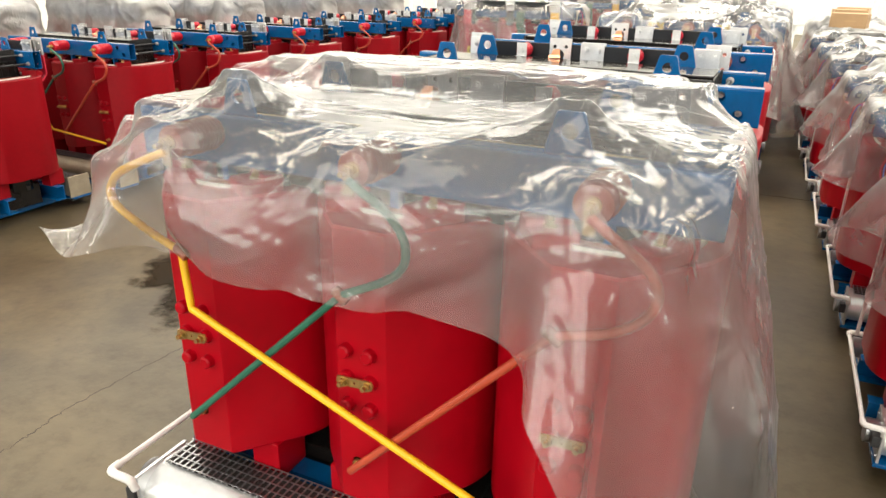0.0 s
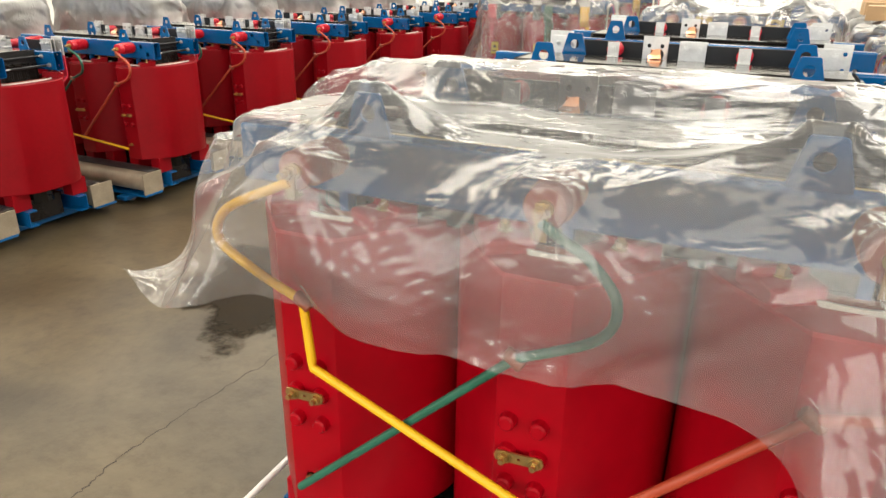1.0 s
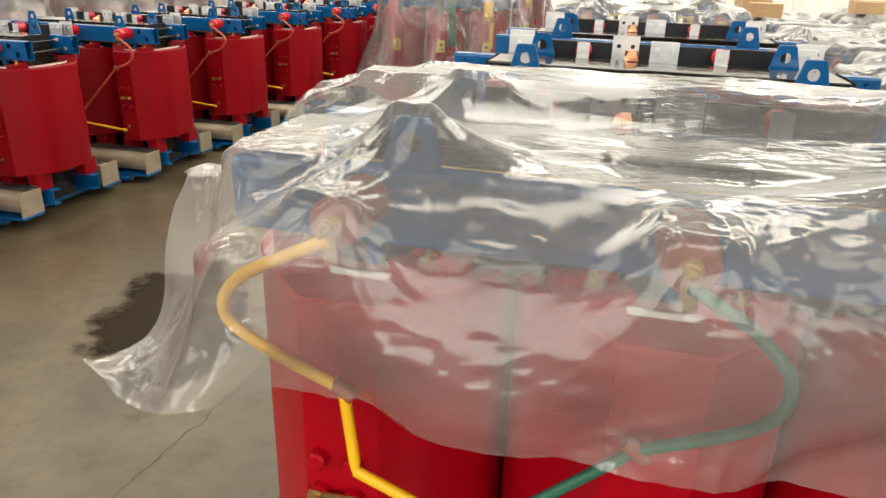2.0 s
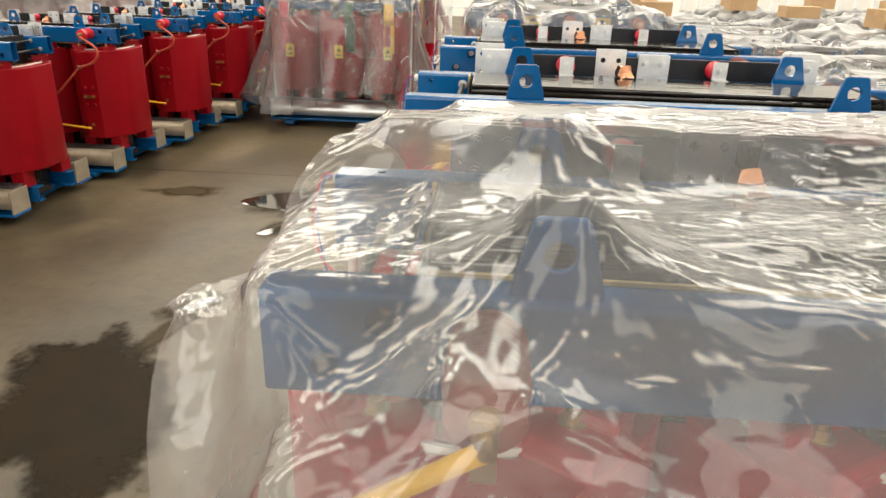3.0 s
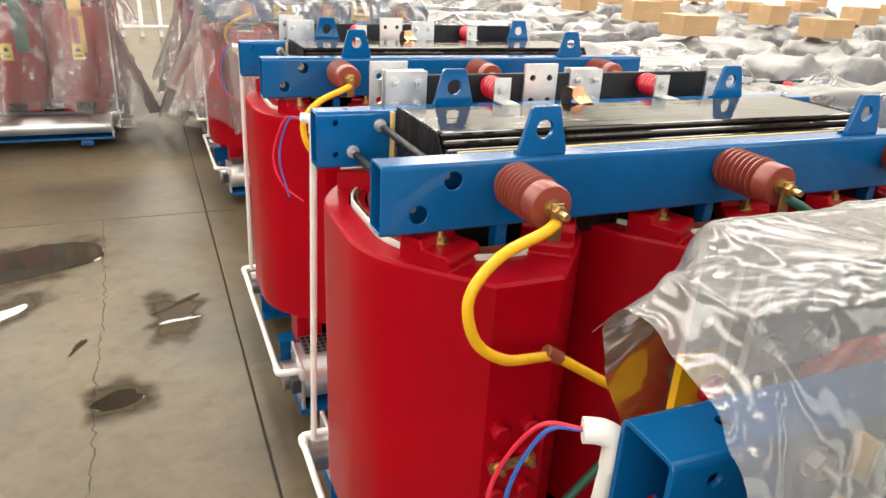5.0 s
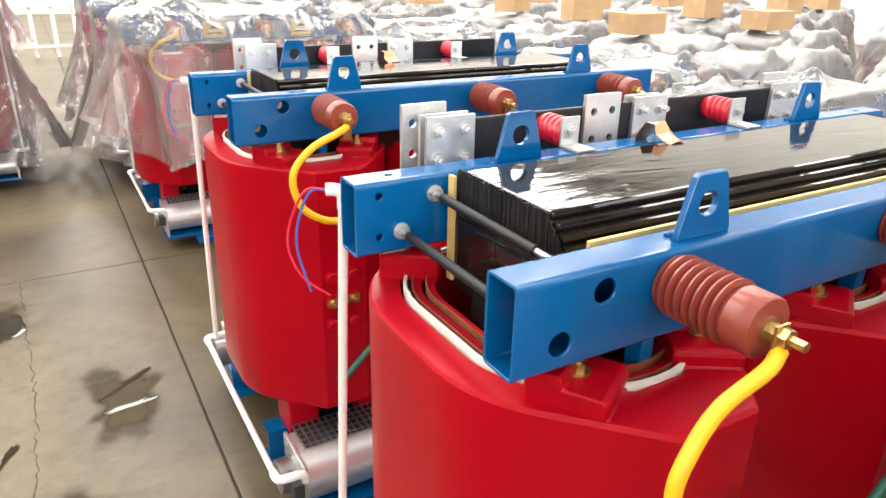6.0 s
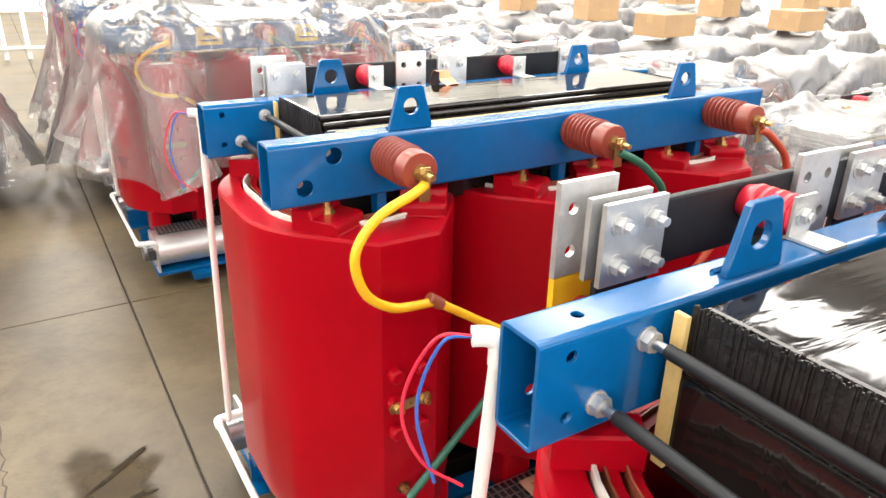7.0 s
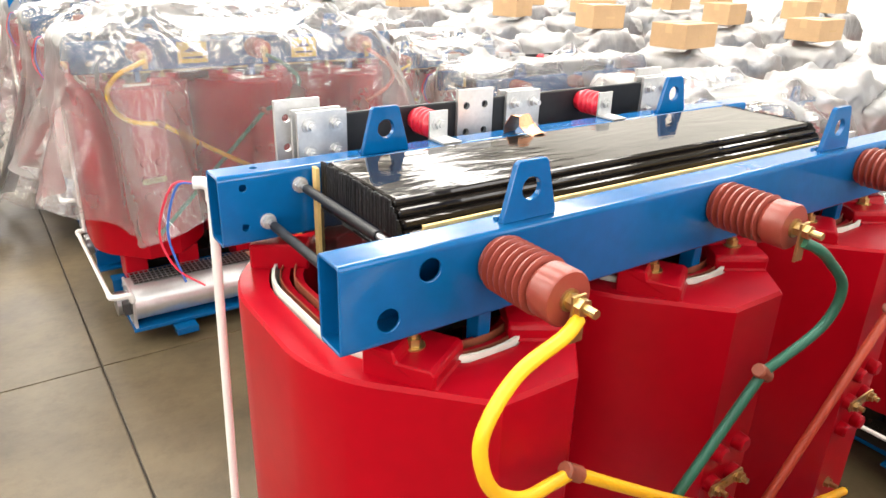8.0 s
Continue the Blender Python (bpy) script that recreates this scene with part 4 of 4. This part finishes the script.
def lay_film(x0, x1, y0, y1, step, turn, solids, pins=(), rounds=150, seed=1, grip=0.85, iters=10, slant=0.0, rounded=0.0, tuck=0.0, bend=((4, 0.975, 0.16), (9, 0.95, 0.08))):
    """Drop a flat sheet onto the solids. Returns the grid of places and its flat coordinates."""
    nx, ny = int((x1 - x0) / step) + 1, int((y1 - y0) / step) + 1
    gx, gy = np.meshgrid(np.linspace(x0, x1, nx), np.linspace(y0, y1, ny))
    gx = gx + slant * np.linspace(0, 1, ny)[:, None] * np.linspace(1, 0, nx)[None, :]
    near = (np.linspace(1, 0, nx)[None, :] * np.linspace(1, 0, ny)[:, None]) ** 5
    gx, gy = gx + tuck * near, gy + tuck * near
    rng = np.random.RandomState(seed)
    cx, cyy = (x0 + x1) / 2, (y0 + y1) / 2
    c, s = math.cos(radians(turn)), math.sin(radians(turn))
    p = np.stack([cx + (gx - cx) * c - (gy - cyy) * s, cyy + (gx - cx) * s + (gy - cyy) * c, 1.31 + rng.randn(ny, nx) * 0.004], -1)
    bumpy = sum(np.sin(gx * fx + a) * np.sin(gy * fy + b) for fx, fy, a, b in rng.rand(8, 4) * [22, 22, 6, 6] + [4, 4, 0, 0])
    p[..., 2] += 0.004 * bumpy
    v = np.zeros_like(p)
    if rounded:
        ru, rv = (gx - cx) / (x1 - x0) * 2, (gy - cyy) / (y1 - y0) * 2
        gx, gy = cx + (gx - cx) * np.sqrt(1 - rounded * rv * rv), cyy + (gy - cyy) * np.sqrt(1 - rounded * ru * ru)
        p[..., 0], p[..., 1] = cx + (gx - cx) * c - (gy - cyy) * s, cyy + (gx - cx) * s + (gy - cyy) * c
    flat = p[..., :2].copy()
    rest = lambda a, b: np.sqrt(((b - a) ** 2).sum(-1, keepdims=True))

    def pair(a, b, rest, k):
        d = b - a
        ln = np.sqrt((d * d).sum(-1, keepdims=True)) + 1e-9
        m = (0.5 * k) * (ln - rest) / ln * d
        a += m
        b -= m

    def soft(a, b, rest, k):
        d = b - a
        ln = np.sqrt((d * d).sum(-1, keepdims=True)) + 1e-9
        m = (0.5 * k) * np.minimum(ln - rest, 0) / ln * d
        a += m
        b -= m

    boxes, lifts, cyls = solids
    firm, stiff = [], []
    S = np.s_
    for o in (0, 1):
        e = (nx - o) // 2 * 2
        firm.append((S[:, o:o + e:2], S[:, o + 1:o + e:2], 1.0))
        e = (ny - o) // 2 * 2
        firm.append((S[o:o + e:2], S[o + 1:o + e:2], 1.0))
    for o in (0, 1):
        e = (ny - o) // 2 * 2
        firm.append((S[o:o + e:2, :-1], S[o + 1:o + e:2, 1:], 0.35))
        firm.append((S[o:o + e:2, 1:], S[o + 1:o + e:2, :-1], 0.35))
    firm = [(a, b, rest(flat[a], flat[b]), k) for a, b, k in firm]
    for m, q, k in bend:
        for a, b in ((S[:, :-m], S[:, m:]), (S[:-m], S[m:])):
            stiff.append((a, b, rest(flat[a], flat[b]) * q, k))
    mg = 0.009
    fixed = []
    for fx, fy, t in pins:
        k = int(((flat[..., 0] - fx) ** 2 + (flat[..., 1] - fy) ** 2).argmin())
        fixed.append((k // nx, k % nx, np.array(t)))
    for n in range(rounds):
        old = p.copy()
        v[..., 2] -= 6.0 * 0.016
        v *= 0.97
        p += v * 0.016
        touch = np.zeros(p.shape[:2], bool)
        for _ in range(iters):
            for a, b, r, k in firm:
                pair(p[a], p[b], r, k)
            for a, b, r, k in stiff:
                soft(p[a], p[b], r, k)
            f = min(1.0, (n + 1) / (rounds * 0.6))
            for j, i, t in fixed:
                p[j, i] += (t - p[j, i]) * f
            np.maximum(p[..., 2], 0.006, out=p[..., 2])
            for a, b, c0, d0, e0, f0 in boxes:
                q = [p[..., 0] - a + mg, b + mg - p[..., 0], p[..., 1] - c0 + mg, d0 + mg - p[..., 1], p[..., 2] - e0, f0 + mg - p[..., 2]]
                inside = (q[0] > 0) & (q[1] > 0) & (q[2] > 0) & (q[3] > 0) & (q[4] > 0) & (q[5] > 0)
                if inside.any():
                    w = np.stack([q[0][inside], q[1][inside], q[2][inside], q[3][inside], q[5][inside]], -1)
                    k = w.argmin(-1)
                    pts = p[inside]
                    r = np.arange(len(k))
                    m = w[r, k]
                    pts[:, 0] += np.where(k == 0, -m, np.where(k == 1, m, 0))
                    pts[:, 1] += np.where(k == 2, -m, np.where(k == 3, m, 0))
                    pts[:, 2] += np.where(k == 4, m, 0)
                    p[inside] = pts
                    touch |= inside
            for a, b, c0, d0, e0, f0 in lifts:
                inside = (p[..., 0] > a) & (p[..., 0] < b) & (p[..., 1] > c0) & (p[..., 1] < d0) & (p[..., 2] > e0) & (p[..., 2] < f0 + mg)
                p[..., 2][inside] = f0 + mg
                touch |= inside
            for a, b, r0, e0, f0 in cyls:
                rx, ry = p[..., 0] - a, p[..., 1] - b
                rr = np.sqrt(rx * rx + ry * ry) + 1e-9
                inside = (rr < r0 + mg) & (p[..., 2] > e0) & (p[..., 2] < f0)
                if inside.any():
                    g = (r0 + mg) / rr[inside]
                    p[..., 0][inside] = a + rx[inside] * g
                    p[..., 1][inside] = b + ry[inside] * g
        p[..., :2][touch] += grip * (old[..., :2][touch] - p[..., :2][touch])
        v = np.clip((p - old) / 0.016, -2.5, 2.5)
    return p, gx, gy


def finer(a, n):
    """Put n - 1 smooth steps between the rows of a grid of places."""
    q = np.concatenate([2 * a[:1] - a[1:2], a, 2 * a[-1:] - a[-2:-1]])
    out = []
    for k in range(n):
        t = k / n
        w = (-t ** 3 + 2 * t * t - t, 3 * t ** 3 - 5 * t * t + 2, -3 * t ** 3 + 4 * t * t + t, t ** 3 - t * t)
        out.append(0.5 * sum(c * q[i:len(q) - 3 + i] for i, c in enumerate(w)))
    body = np.stack(out, 1).reshape(-1, *a.shape[1:])
    return np.concatenate([body, a[-1:]])


def film_mesh(name, p, gx, gy, mat, crush=0.0, seed=0, anchors=(), split=2):
    """The laid film as a mesh, with fine creases: fans round the points that hold it up, and crushed stretches between."""
    grid = np.concatenate([p, gx[..., None], gy[..., None]], -1)
    grid = finer(grid, split)
    grid = finer(grid.transpose(1, 0, 2), split).transpose(1, 0, 2)
    p, gx, gy = grid[..., :3], grid[..., 3], grid[..., 4]
    ny, nx = gx.shape
    rng = np.random.RandomState(seed)
    ridge = lambda f: 1 - np.abs(np.sin(f)) ** 0.6
    wave = lambda k: sum(np.sin(gx * a + gy * b + c) for a, b, c in (rng.rand(5, 3) - [0.5, 0.5, 0]) * [2 * k, 2 * k, 6.3]) / 2.5
    w = np.zeros_like(gx)
    for ax, ay, amp, reach in anchors:
        d = np.hypot(gx - ax, gy - ay)
        ang = np.arctan2(gy - ay, gx - ax) + 0.25 * wave(9)
        fan = sum(ridge(ang * n + ph) * g for n, ph, g in ((2.5, rng.rand() * 6, 1.0), (5.5, rng.rand() * 6, 0.6), (9.5, rng.rand() * 6, 0.35)))
        w += amp * fan * np.minimum(d / 0.06, 1) * np.exp(-d / reach)
    patch = np.clip(wave(5.5) * 1.8 + 0.25, 0.08, 1)
    ang = rng.rand() * 3
    for k in range(4):
        f = (20, 42, 80, 130)[k]
        a = ang + rng.randn() * 0.55
        w += crush * patch * ridge(f * (gx * math.cos(a) + gy * math.sin(a)) + 1.9 * wave(5 + 3 * k)) * (1.0, 0.65, 0.45, 0.3)[k]
    w += crush * 0.5 * wave(14)
    du, dv = np.gradient(p, axis=1), np.gradient(p, axis=0)
    nn = np.cross(du, dv)
    nn /= np.sqrt((nn * nn).sum(-1, keepdims=True)) + 1e-9
    p = p + nn * w[..., None]
    idx = np.arange(nx * ny).reshape(ny, nx)
    faces = np.stack([idx[:-1, :-1], idx[:-1, 1:], idx[1:, 1:], idx[1:, :-1]], -1).reshape(-1, 4)
    me = bpy.data.meshes.new(name)
    me.from_pydata(p.reshape(-1, 3).tolist(), [], faces.tolist())
    uv = me.uv_layers.new(name="flat")
    flat = np.stack([gx, gy], -1).reshape(-1, 2)
    uv.data.foreach_set("uv", flat[faces.reshape(-1)].reshape(-1))
    me.materials.append(mat)
    me.shade_smooth()
    return me


p, gx, gy = lay_film(-1.70, 0.84, 0.875, 2.19, 0.018, -0.9, unit_solids(-0.654, 1.585, True), slant=0.50, tuck=0.13, iters=12, bend=((4, 0.985, 0.35), (9, 0.965, 0.18), (16, 0.94, 0.08)),
                     pins=((-2.0, 0.6, (-1.493, 1.123, 0.926)), (-1.36, 1.93, (-1.353, 1.881, 1.234)), (-1.60, 1.40, (-1.452, 1.403, 1.12))))
HOLDS = [(x, y, 0.004, 0.20) for x in (-1.05, -0.26) for y in (1.385, 1.785)] + [(x, 1.16, 0.0045, 0.22) for x in (-1.115, -0.64, -0.165)] \
    + [(-1.36, 1.35, 0.004, 0.2), (0.05, 1.35, 0.006, 0.25), (0.05, 1.8, 0.005, 0.25), (-1.56, 1.01, 0.006, 0.15)]
tagged(new("plastic_sheet", film_mesh("plastic_sheet", p, gx, gy, FILM, 0.0042, 5, HOLDS, 3)), "crumpled clear plastic sheet draped over a red transformer", "plastic sheet")

WRAPS = []
for seed, size in ((3, (-1.2, 1.2, -1.02, 0.95)), (8, (-1.42, 1.45, -1.27, 1.18)), (12, (-1.15, 1.10, -0.85, 0.75))):
    p, gx, gy = lay_film(*size, 0.031, (4, -5, 9)[seed % 3], unit_solids(0, 0), seed=seed, rounds=110, iters=7, rounded=0.5)
    WRAPS.append((p, gx, gy))


UNIT_HOLDS = [(x, y, 0.014, 0.3) for x in (-0.7, -0.4, 0.4, 0.7) for y in (-0.21, 0.3)] + [(x, -0.42, 0.012, 0.25) for x in (-0.47, 0.0, 0.47)]


def cover(k, mat, crush, name, label, category, spots, group, size=1.0):
    me = film_mesh(name, *WRAPS[k], mat, crush, k, UNIT_HOLDS)
    for x, y, turn in spots:
        ob = tagged(new(name, me), label, category, group)
        ob.matrix_world = pose(x, y, 0.004, 0, 0, turn) @ Matrix.Scale(size, 4)


cover(0, FILM_PALE, 0.012, "plastic_wrap", "milky plastic film wrapped over a red transformer", "plastic sheet", [(-0.62, 6.25, 0), (-2.65, 10.9, 180)], "film covers")
cover(1, FILM_PALE, 0.012, "plastic_wrap", "milky plastic film hanging to the floor over a transformer", "plastic sheet", [(-0.62, 7.62, 0), (-0.62, 9.0, 180)], "film covers")
cover(1, FILM_CLEAR, 0.012, "plastic_wrap", "clear plastic film wrapped over a red transformer", "plastic sheet", [(-2.62, 7.85, 0)], "film covers")
cover(2, FILM_MILKY, 0.012, "plastic_wrap", "loose plastic film over a red transformer", "plastic sheet",
      [(x, y, 180 * (i % 2)) for i, (x, y) in enumerate(RIGHT)], "film covers across the narrow aisle", 0.825)
cover(1, FILM_WHITE, 0.016, "plastic_wrap", "crumpled white plastic film over stored transformers", "plastic sheet", [(x, y, 180 * (i % 2)) for i, (x, y) in enumerate(STORED)], "white film covers", 0.79)
cover(0, FILM_WHITE, 0.012, "plastic_wrap", "white plastic film over a transformer far off", "plastic sheet", [(x, y, 180 * (i % 2)) for i, (x, y) in enumerate(FAR_LEFT)], "white film covers", 0.96)


# ---------------------------------------------------------------- cartons
def carton(x, y, z, w, d, h, turn):
    c = thing("cardboard_box", (x, y, z), "closed brown cardboard box lying on white film", "box", "cartons on the covers", turn)
    part("body", box(-w / 2, w / 2, -d / 2, d / 2, 0, h, 0.004), CARD, c)
    part("tape", box(-w / 2 - 0.001, w / 2 + 0.001, -0.025, 0.025, h - 0.06, h + 0.0012, 0.0005), TAPE, c)
    part("printed_mark", box(-w * 0.1, w * 0.2, -d / 2 - 0.0012, -d / 2 - 0.0002, h * 0.42, h * 0.52), TAPE, c, "dark printed mark")


for i, (x, y) in enumerate(STORED[2:]):
    carton(x + (-0.3, 0.22, 0.0)[i % 3], y + (-0.06, 0.05)[i % 2], 1.03, (0.36, 0.30, 0.40)[i % 3], 0.26, (0.15, 0.18, 0.13)[i % 3], (6, -12, 20, 3)[i % 4])


# ---------------------------------------------------------------- floor marks
SOAKED = soaked("soaked_concrete", (0.018, 0.011, 0.003), 0.45, 0.06, 1.08)

def blot(name, cx, cy, rx, ry, turn, mat, label, seed, rough=0.25, n=72, z=0.003):
    rnd = random.Random(seed)
    ph = [(rnd.uniform(0, 6.3), rnd.uniform(0.4, 1)) for _ in range(7)]
    b = bmesh.new()
    c, s = math.cos(radians(turn)), math.sin(radians(turn))
    rim, core = [], []
    for k in range(n):
        a = 2 * math.pi * k / n
        r = 1 + rough * sum(w * math.sin((i + 2) * a + f) / (i + 1.5) for i, (f, w) in enumerate(ph))
        u, v = rx * r * math.cos(a), ry * r * math.sin(a)
        x, y = cx + u * c - v * s, cy + u * s + v * c
        rim.append(b.verts.new((x, y, 0.0012)))
        core.append(b.verts.new((cx + (x - cx) * 0.95, cy + (y - cy) * 0.95, z)))
    for k in range(n):
        b.faces.new((rim[k], rim[(k + 1) % n], core[(k + 1) % n], core[k]))
    uv = b.loops.layers.uv.new("UVMap")
    mid = b.verts.new((cx, cy, z))
    for k in range(n):
        b.faces.new((core[k], core[(k + 1) % n], mid))
    for f in b.faces:
        for lp in f.loops:
            lp[uv].uv = (0.0 if lp.vert is mid else 0.95 if lp.vert.co.z > 0.0013 else 1.0, 0.5)
    me = bpy.data.meshes.new(name)
    b.to_mesh(me)
    b.free()
    me.materials.append(mat)
    return tagged(new(name, me), label, name.replace("_", " "), kind="structure")


blot("puddle", -2.35, 5.14, 0.37, 0.22, 12, WET, "shallow puddle on the concrete", 1, 0.16)
blot("damp_patch", -2.35, 5.12, 0.52, 0.36, 12, DAMP, "damp concrete round a puddle", 2, 0.2, z=0.0016)
blot("puddle", -2.37, 4.56, 0.13, 0.05, 46, WET, "small puddle on the concrete", 3, 0.25)
blot("damp_patch", -2.33, 4.62, 0.27, 0.16, 50, DAMP, "damp concrete", 4, z=0.0016)
blot("puddle", -1.89, 3.79, 0.09, 0.055, 30, WET, "small puddle on the concrete", 5, 0.2)
blot("damp_patch", -1.88, 3.80, 0.2, 0.16, 30, DAMP, "damp concrete", 6, z=0.0016)
blot("puddle", -2.44, 3.56, 0.085, 0.05, 60, WET, "small puddle on the concrete", 7, 0.2)
blot("damp_patch", -2.46, 3.53, 0.22, 0.14, 55, DAMP, "damp concrete", 8, z=0.0016)
blot("puddle", -1.66, 4.33, 0.09, 0.013, 12, WET, "ragged puddle on the concrete", 10, 0.6)
blot("puddle", -1.64, 4.50, 0.11, 0.02, 38, SOAKED, "thin ragged puddle on the concrete", 21, 0.6)
blot("damp_patch", -1.67, 4.37, 0.17, 0.30, -28, DAMP, "damp concrete round a puddle", 11, 0.6, z=0.0016)
blot("puddle", -2.04, 4.22, 0.02, 0.07, -20, SOAKED, "narrow puddle on the concrete", 22, 0.5)
blot("damp_patch", -2.55, 2.74, 0.40, 0.66, 14, SOAKED, "large dark damp patch with a ragged rim", 12, 0.34, z=0.0016)
blot("damp_patch", -2.45, 3.40, 0.09, 0.36, -12, DAMP, "damp trail on the concrete", 23, 0.3, z=0.0022)
blot("damp_patch", -3.2, 5.2, 0.3, 0.16, 0, DAMP, "damp concrete", 14, z=0.0016)


def crack(ctrl, label, seed):
    rnd = random.Random(seed)
    pts = curve_points([(x, y, 0) for x, y in ctrl], 22)
    b = bmesh.new()
    prev = None
    for q in pts:
        q = q + Vector((rnd.gauss(0, 0.006), rnd.gauss(0, 0.006), 0))
        w = rnd.uniform(0.0012, 0.0035)
        pr = (b.verts.new((q.x - w, q.y, 0.0009)), b.verts.new((q.x + w, q.y, 0.0009)))
        if prev:
            b.faces.new((prev[0], prev[1], pr[1], pr[0]))
        prev = pr
    me = bpy.data.meshes.new("crack")
    b.to_mesh(me)
    b.free()
    me.materials.append(CRACK)
    tagged(new("crack", me), label, "crack", kind="structure")


crack([(-2.04, 0.7), (-2.06, 1.24), (-2.075, 1.57), (-2.02, 2.22), (-1.975, 2.82), (-1.955, 3.39), (-1.965, 4.0), (-1.956, 4.55), (-1.975, 5.1), (-2.0, 5.67)], "long jagged crack in the concrete", 3)


# ---------------------------------------------------------------- white barrier at the end of the hall
def barrier(x, y, n):
    f = thing("barrier", (x, y, 0), "white painted steel barrier with upright bars", "barrier", "barriers along the hall")
    for z in (0.15, 0.75, 1.35):
        part("rail", box(-n * 0.15, n * 0.15, -0.02, 0.02, z, z + 0.04, 0.004), WHITE_STEEL, f)
    post = None
    for k in range(n + 1):
        xx = (k - n / 2) * 0.3
        if post is None:
            post = part("post", box(-0.03, 0.03, -0.03, 0.03, 0, 1.5, 0.005), WHITE_STEEL, f, at=(xx, 0.05, 0))
        else:
            o = twin(post, (0, 0, 0))
            o.location = (xx, 0.05, 0)
    return f


first = barrier(-11, 14.6, 10)
for k in range(1, 7):
    copy_thing(first, pose(-11 + 3.1 * k, 14.6, 0))


# ---------------------------------------------------------------- hall
def hall():
    x0, x1, y0, y1, h = HALL
    floor = tagged(new("floor"), "worn grey-brown concrete floor with joints and stains", "floor", kind="structure")
    part("bed", box(x0, x1, y0, y1, -0.30, -0.012), CRACK, floor)
    xs = [x0, -11.43, -6.43, -1.43, 3.57, 8.57, x1]
    ys = [y0, -4.31, 0.69, 5.69, 10.69, 15.69, 20.69, y1]
    for a, b in zip(xs, xs[1:]):
        for c, d in zip(ys, ys[1:]):
            part("slab", box(a + 0.004, b - 0.004, c + 0.003, d - 0.003, -0.02, 0.0, 0.003), CONCRETE, floor)
    t = 0.25
    for name, bx in (("wall_west", (x0 - t, x0, y0, y1)), ("wall_east", (x1, x1 + t, y0, y1)), ("wall_south", (x0 - t, x1 + t, y0 - t, y0)), ("wall_north", (x0 - t, x1 + t, y1, y1 + t))):
        w = tagged(new(name, None), "plain pale factory wall", "wall", kind="structure")
        if name != "wall_south":
            part("panel", box(*bx, -0.02, h), WALL_PAINT, w)
            continue
        # openings and bars are added out of view, only for the fill lamps
        ww, sill, head = FILL_WINDOW
        edges = [bx[0]]
        for wx in FILL_WINDOWS:
            edges += [wx - ww / 2, wx + ww / 2]
        edges.append(bx[1])
        for a, b in zip(edges[::2], edges[1::2]):
            part("pier", box(a, b, bx[2], bx[3], -0.02, h), WALL_PAINT, w)
        for wx in FILL_WINDOWS:
            part("panel", box(wx - ww / 2, wx + ww / 2, bx[2], bx[3], -0.02, sill), WALL_PAINT, w)
            part("panel", box(wx - ww / 2, wx + ww / 2, bx[2], bx[3], head, h), WALL_PAINT, w)
            for k in (-1, 0, 1):
                part("added_mullion", box(wx + k * ww / 4 - 0.03, wx + k * ww / 4 + 0.03, bx[3] - 0.06, bx[3] - 0.01, sill, head), WHITE_STEEL, w)
    b = bmesh.new()
    edges = [x0 - t]
    for s in STRIPS:
        edges += [s - STRIP_W / 2, s + STRIP_W / 2]
    edges.append(x1 + t)
    for a, c in zip(edges[::2], edges[1::2]):
        box(a, c, y0 - t, y1 + t, h, h + 0.2, 0, b)
    for s in STRIPS:
        for yb in (y0, 3.2, 13.8, y1):
            box(s - STRIP_W / 2, s + STRIP_W / 2, yb - 0.5, yb + 0.5, h, h + 0.2, 0, b)
    me = bpy.data.meshes.new("ceiling")
    b.to_mesh(me)
    b.free()
    me.materials.append(ROOF_SHEET)
    tagged(new("ceiling", me), "grey roof with long skylight openings", "ceiling", kind="structure")


hall()
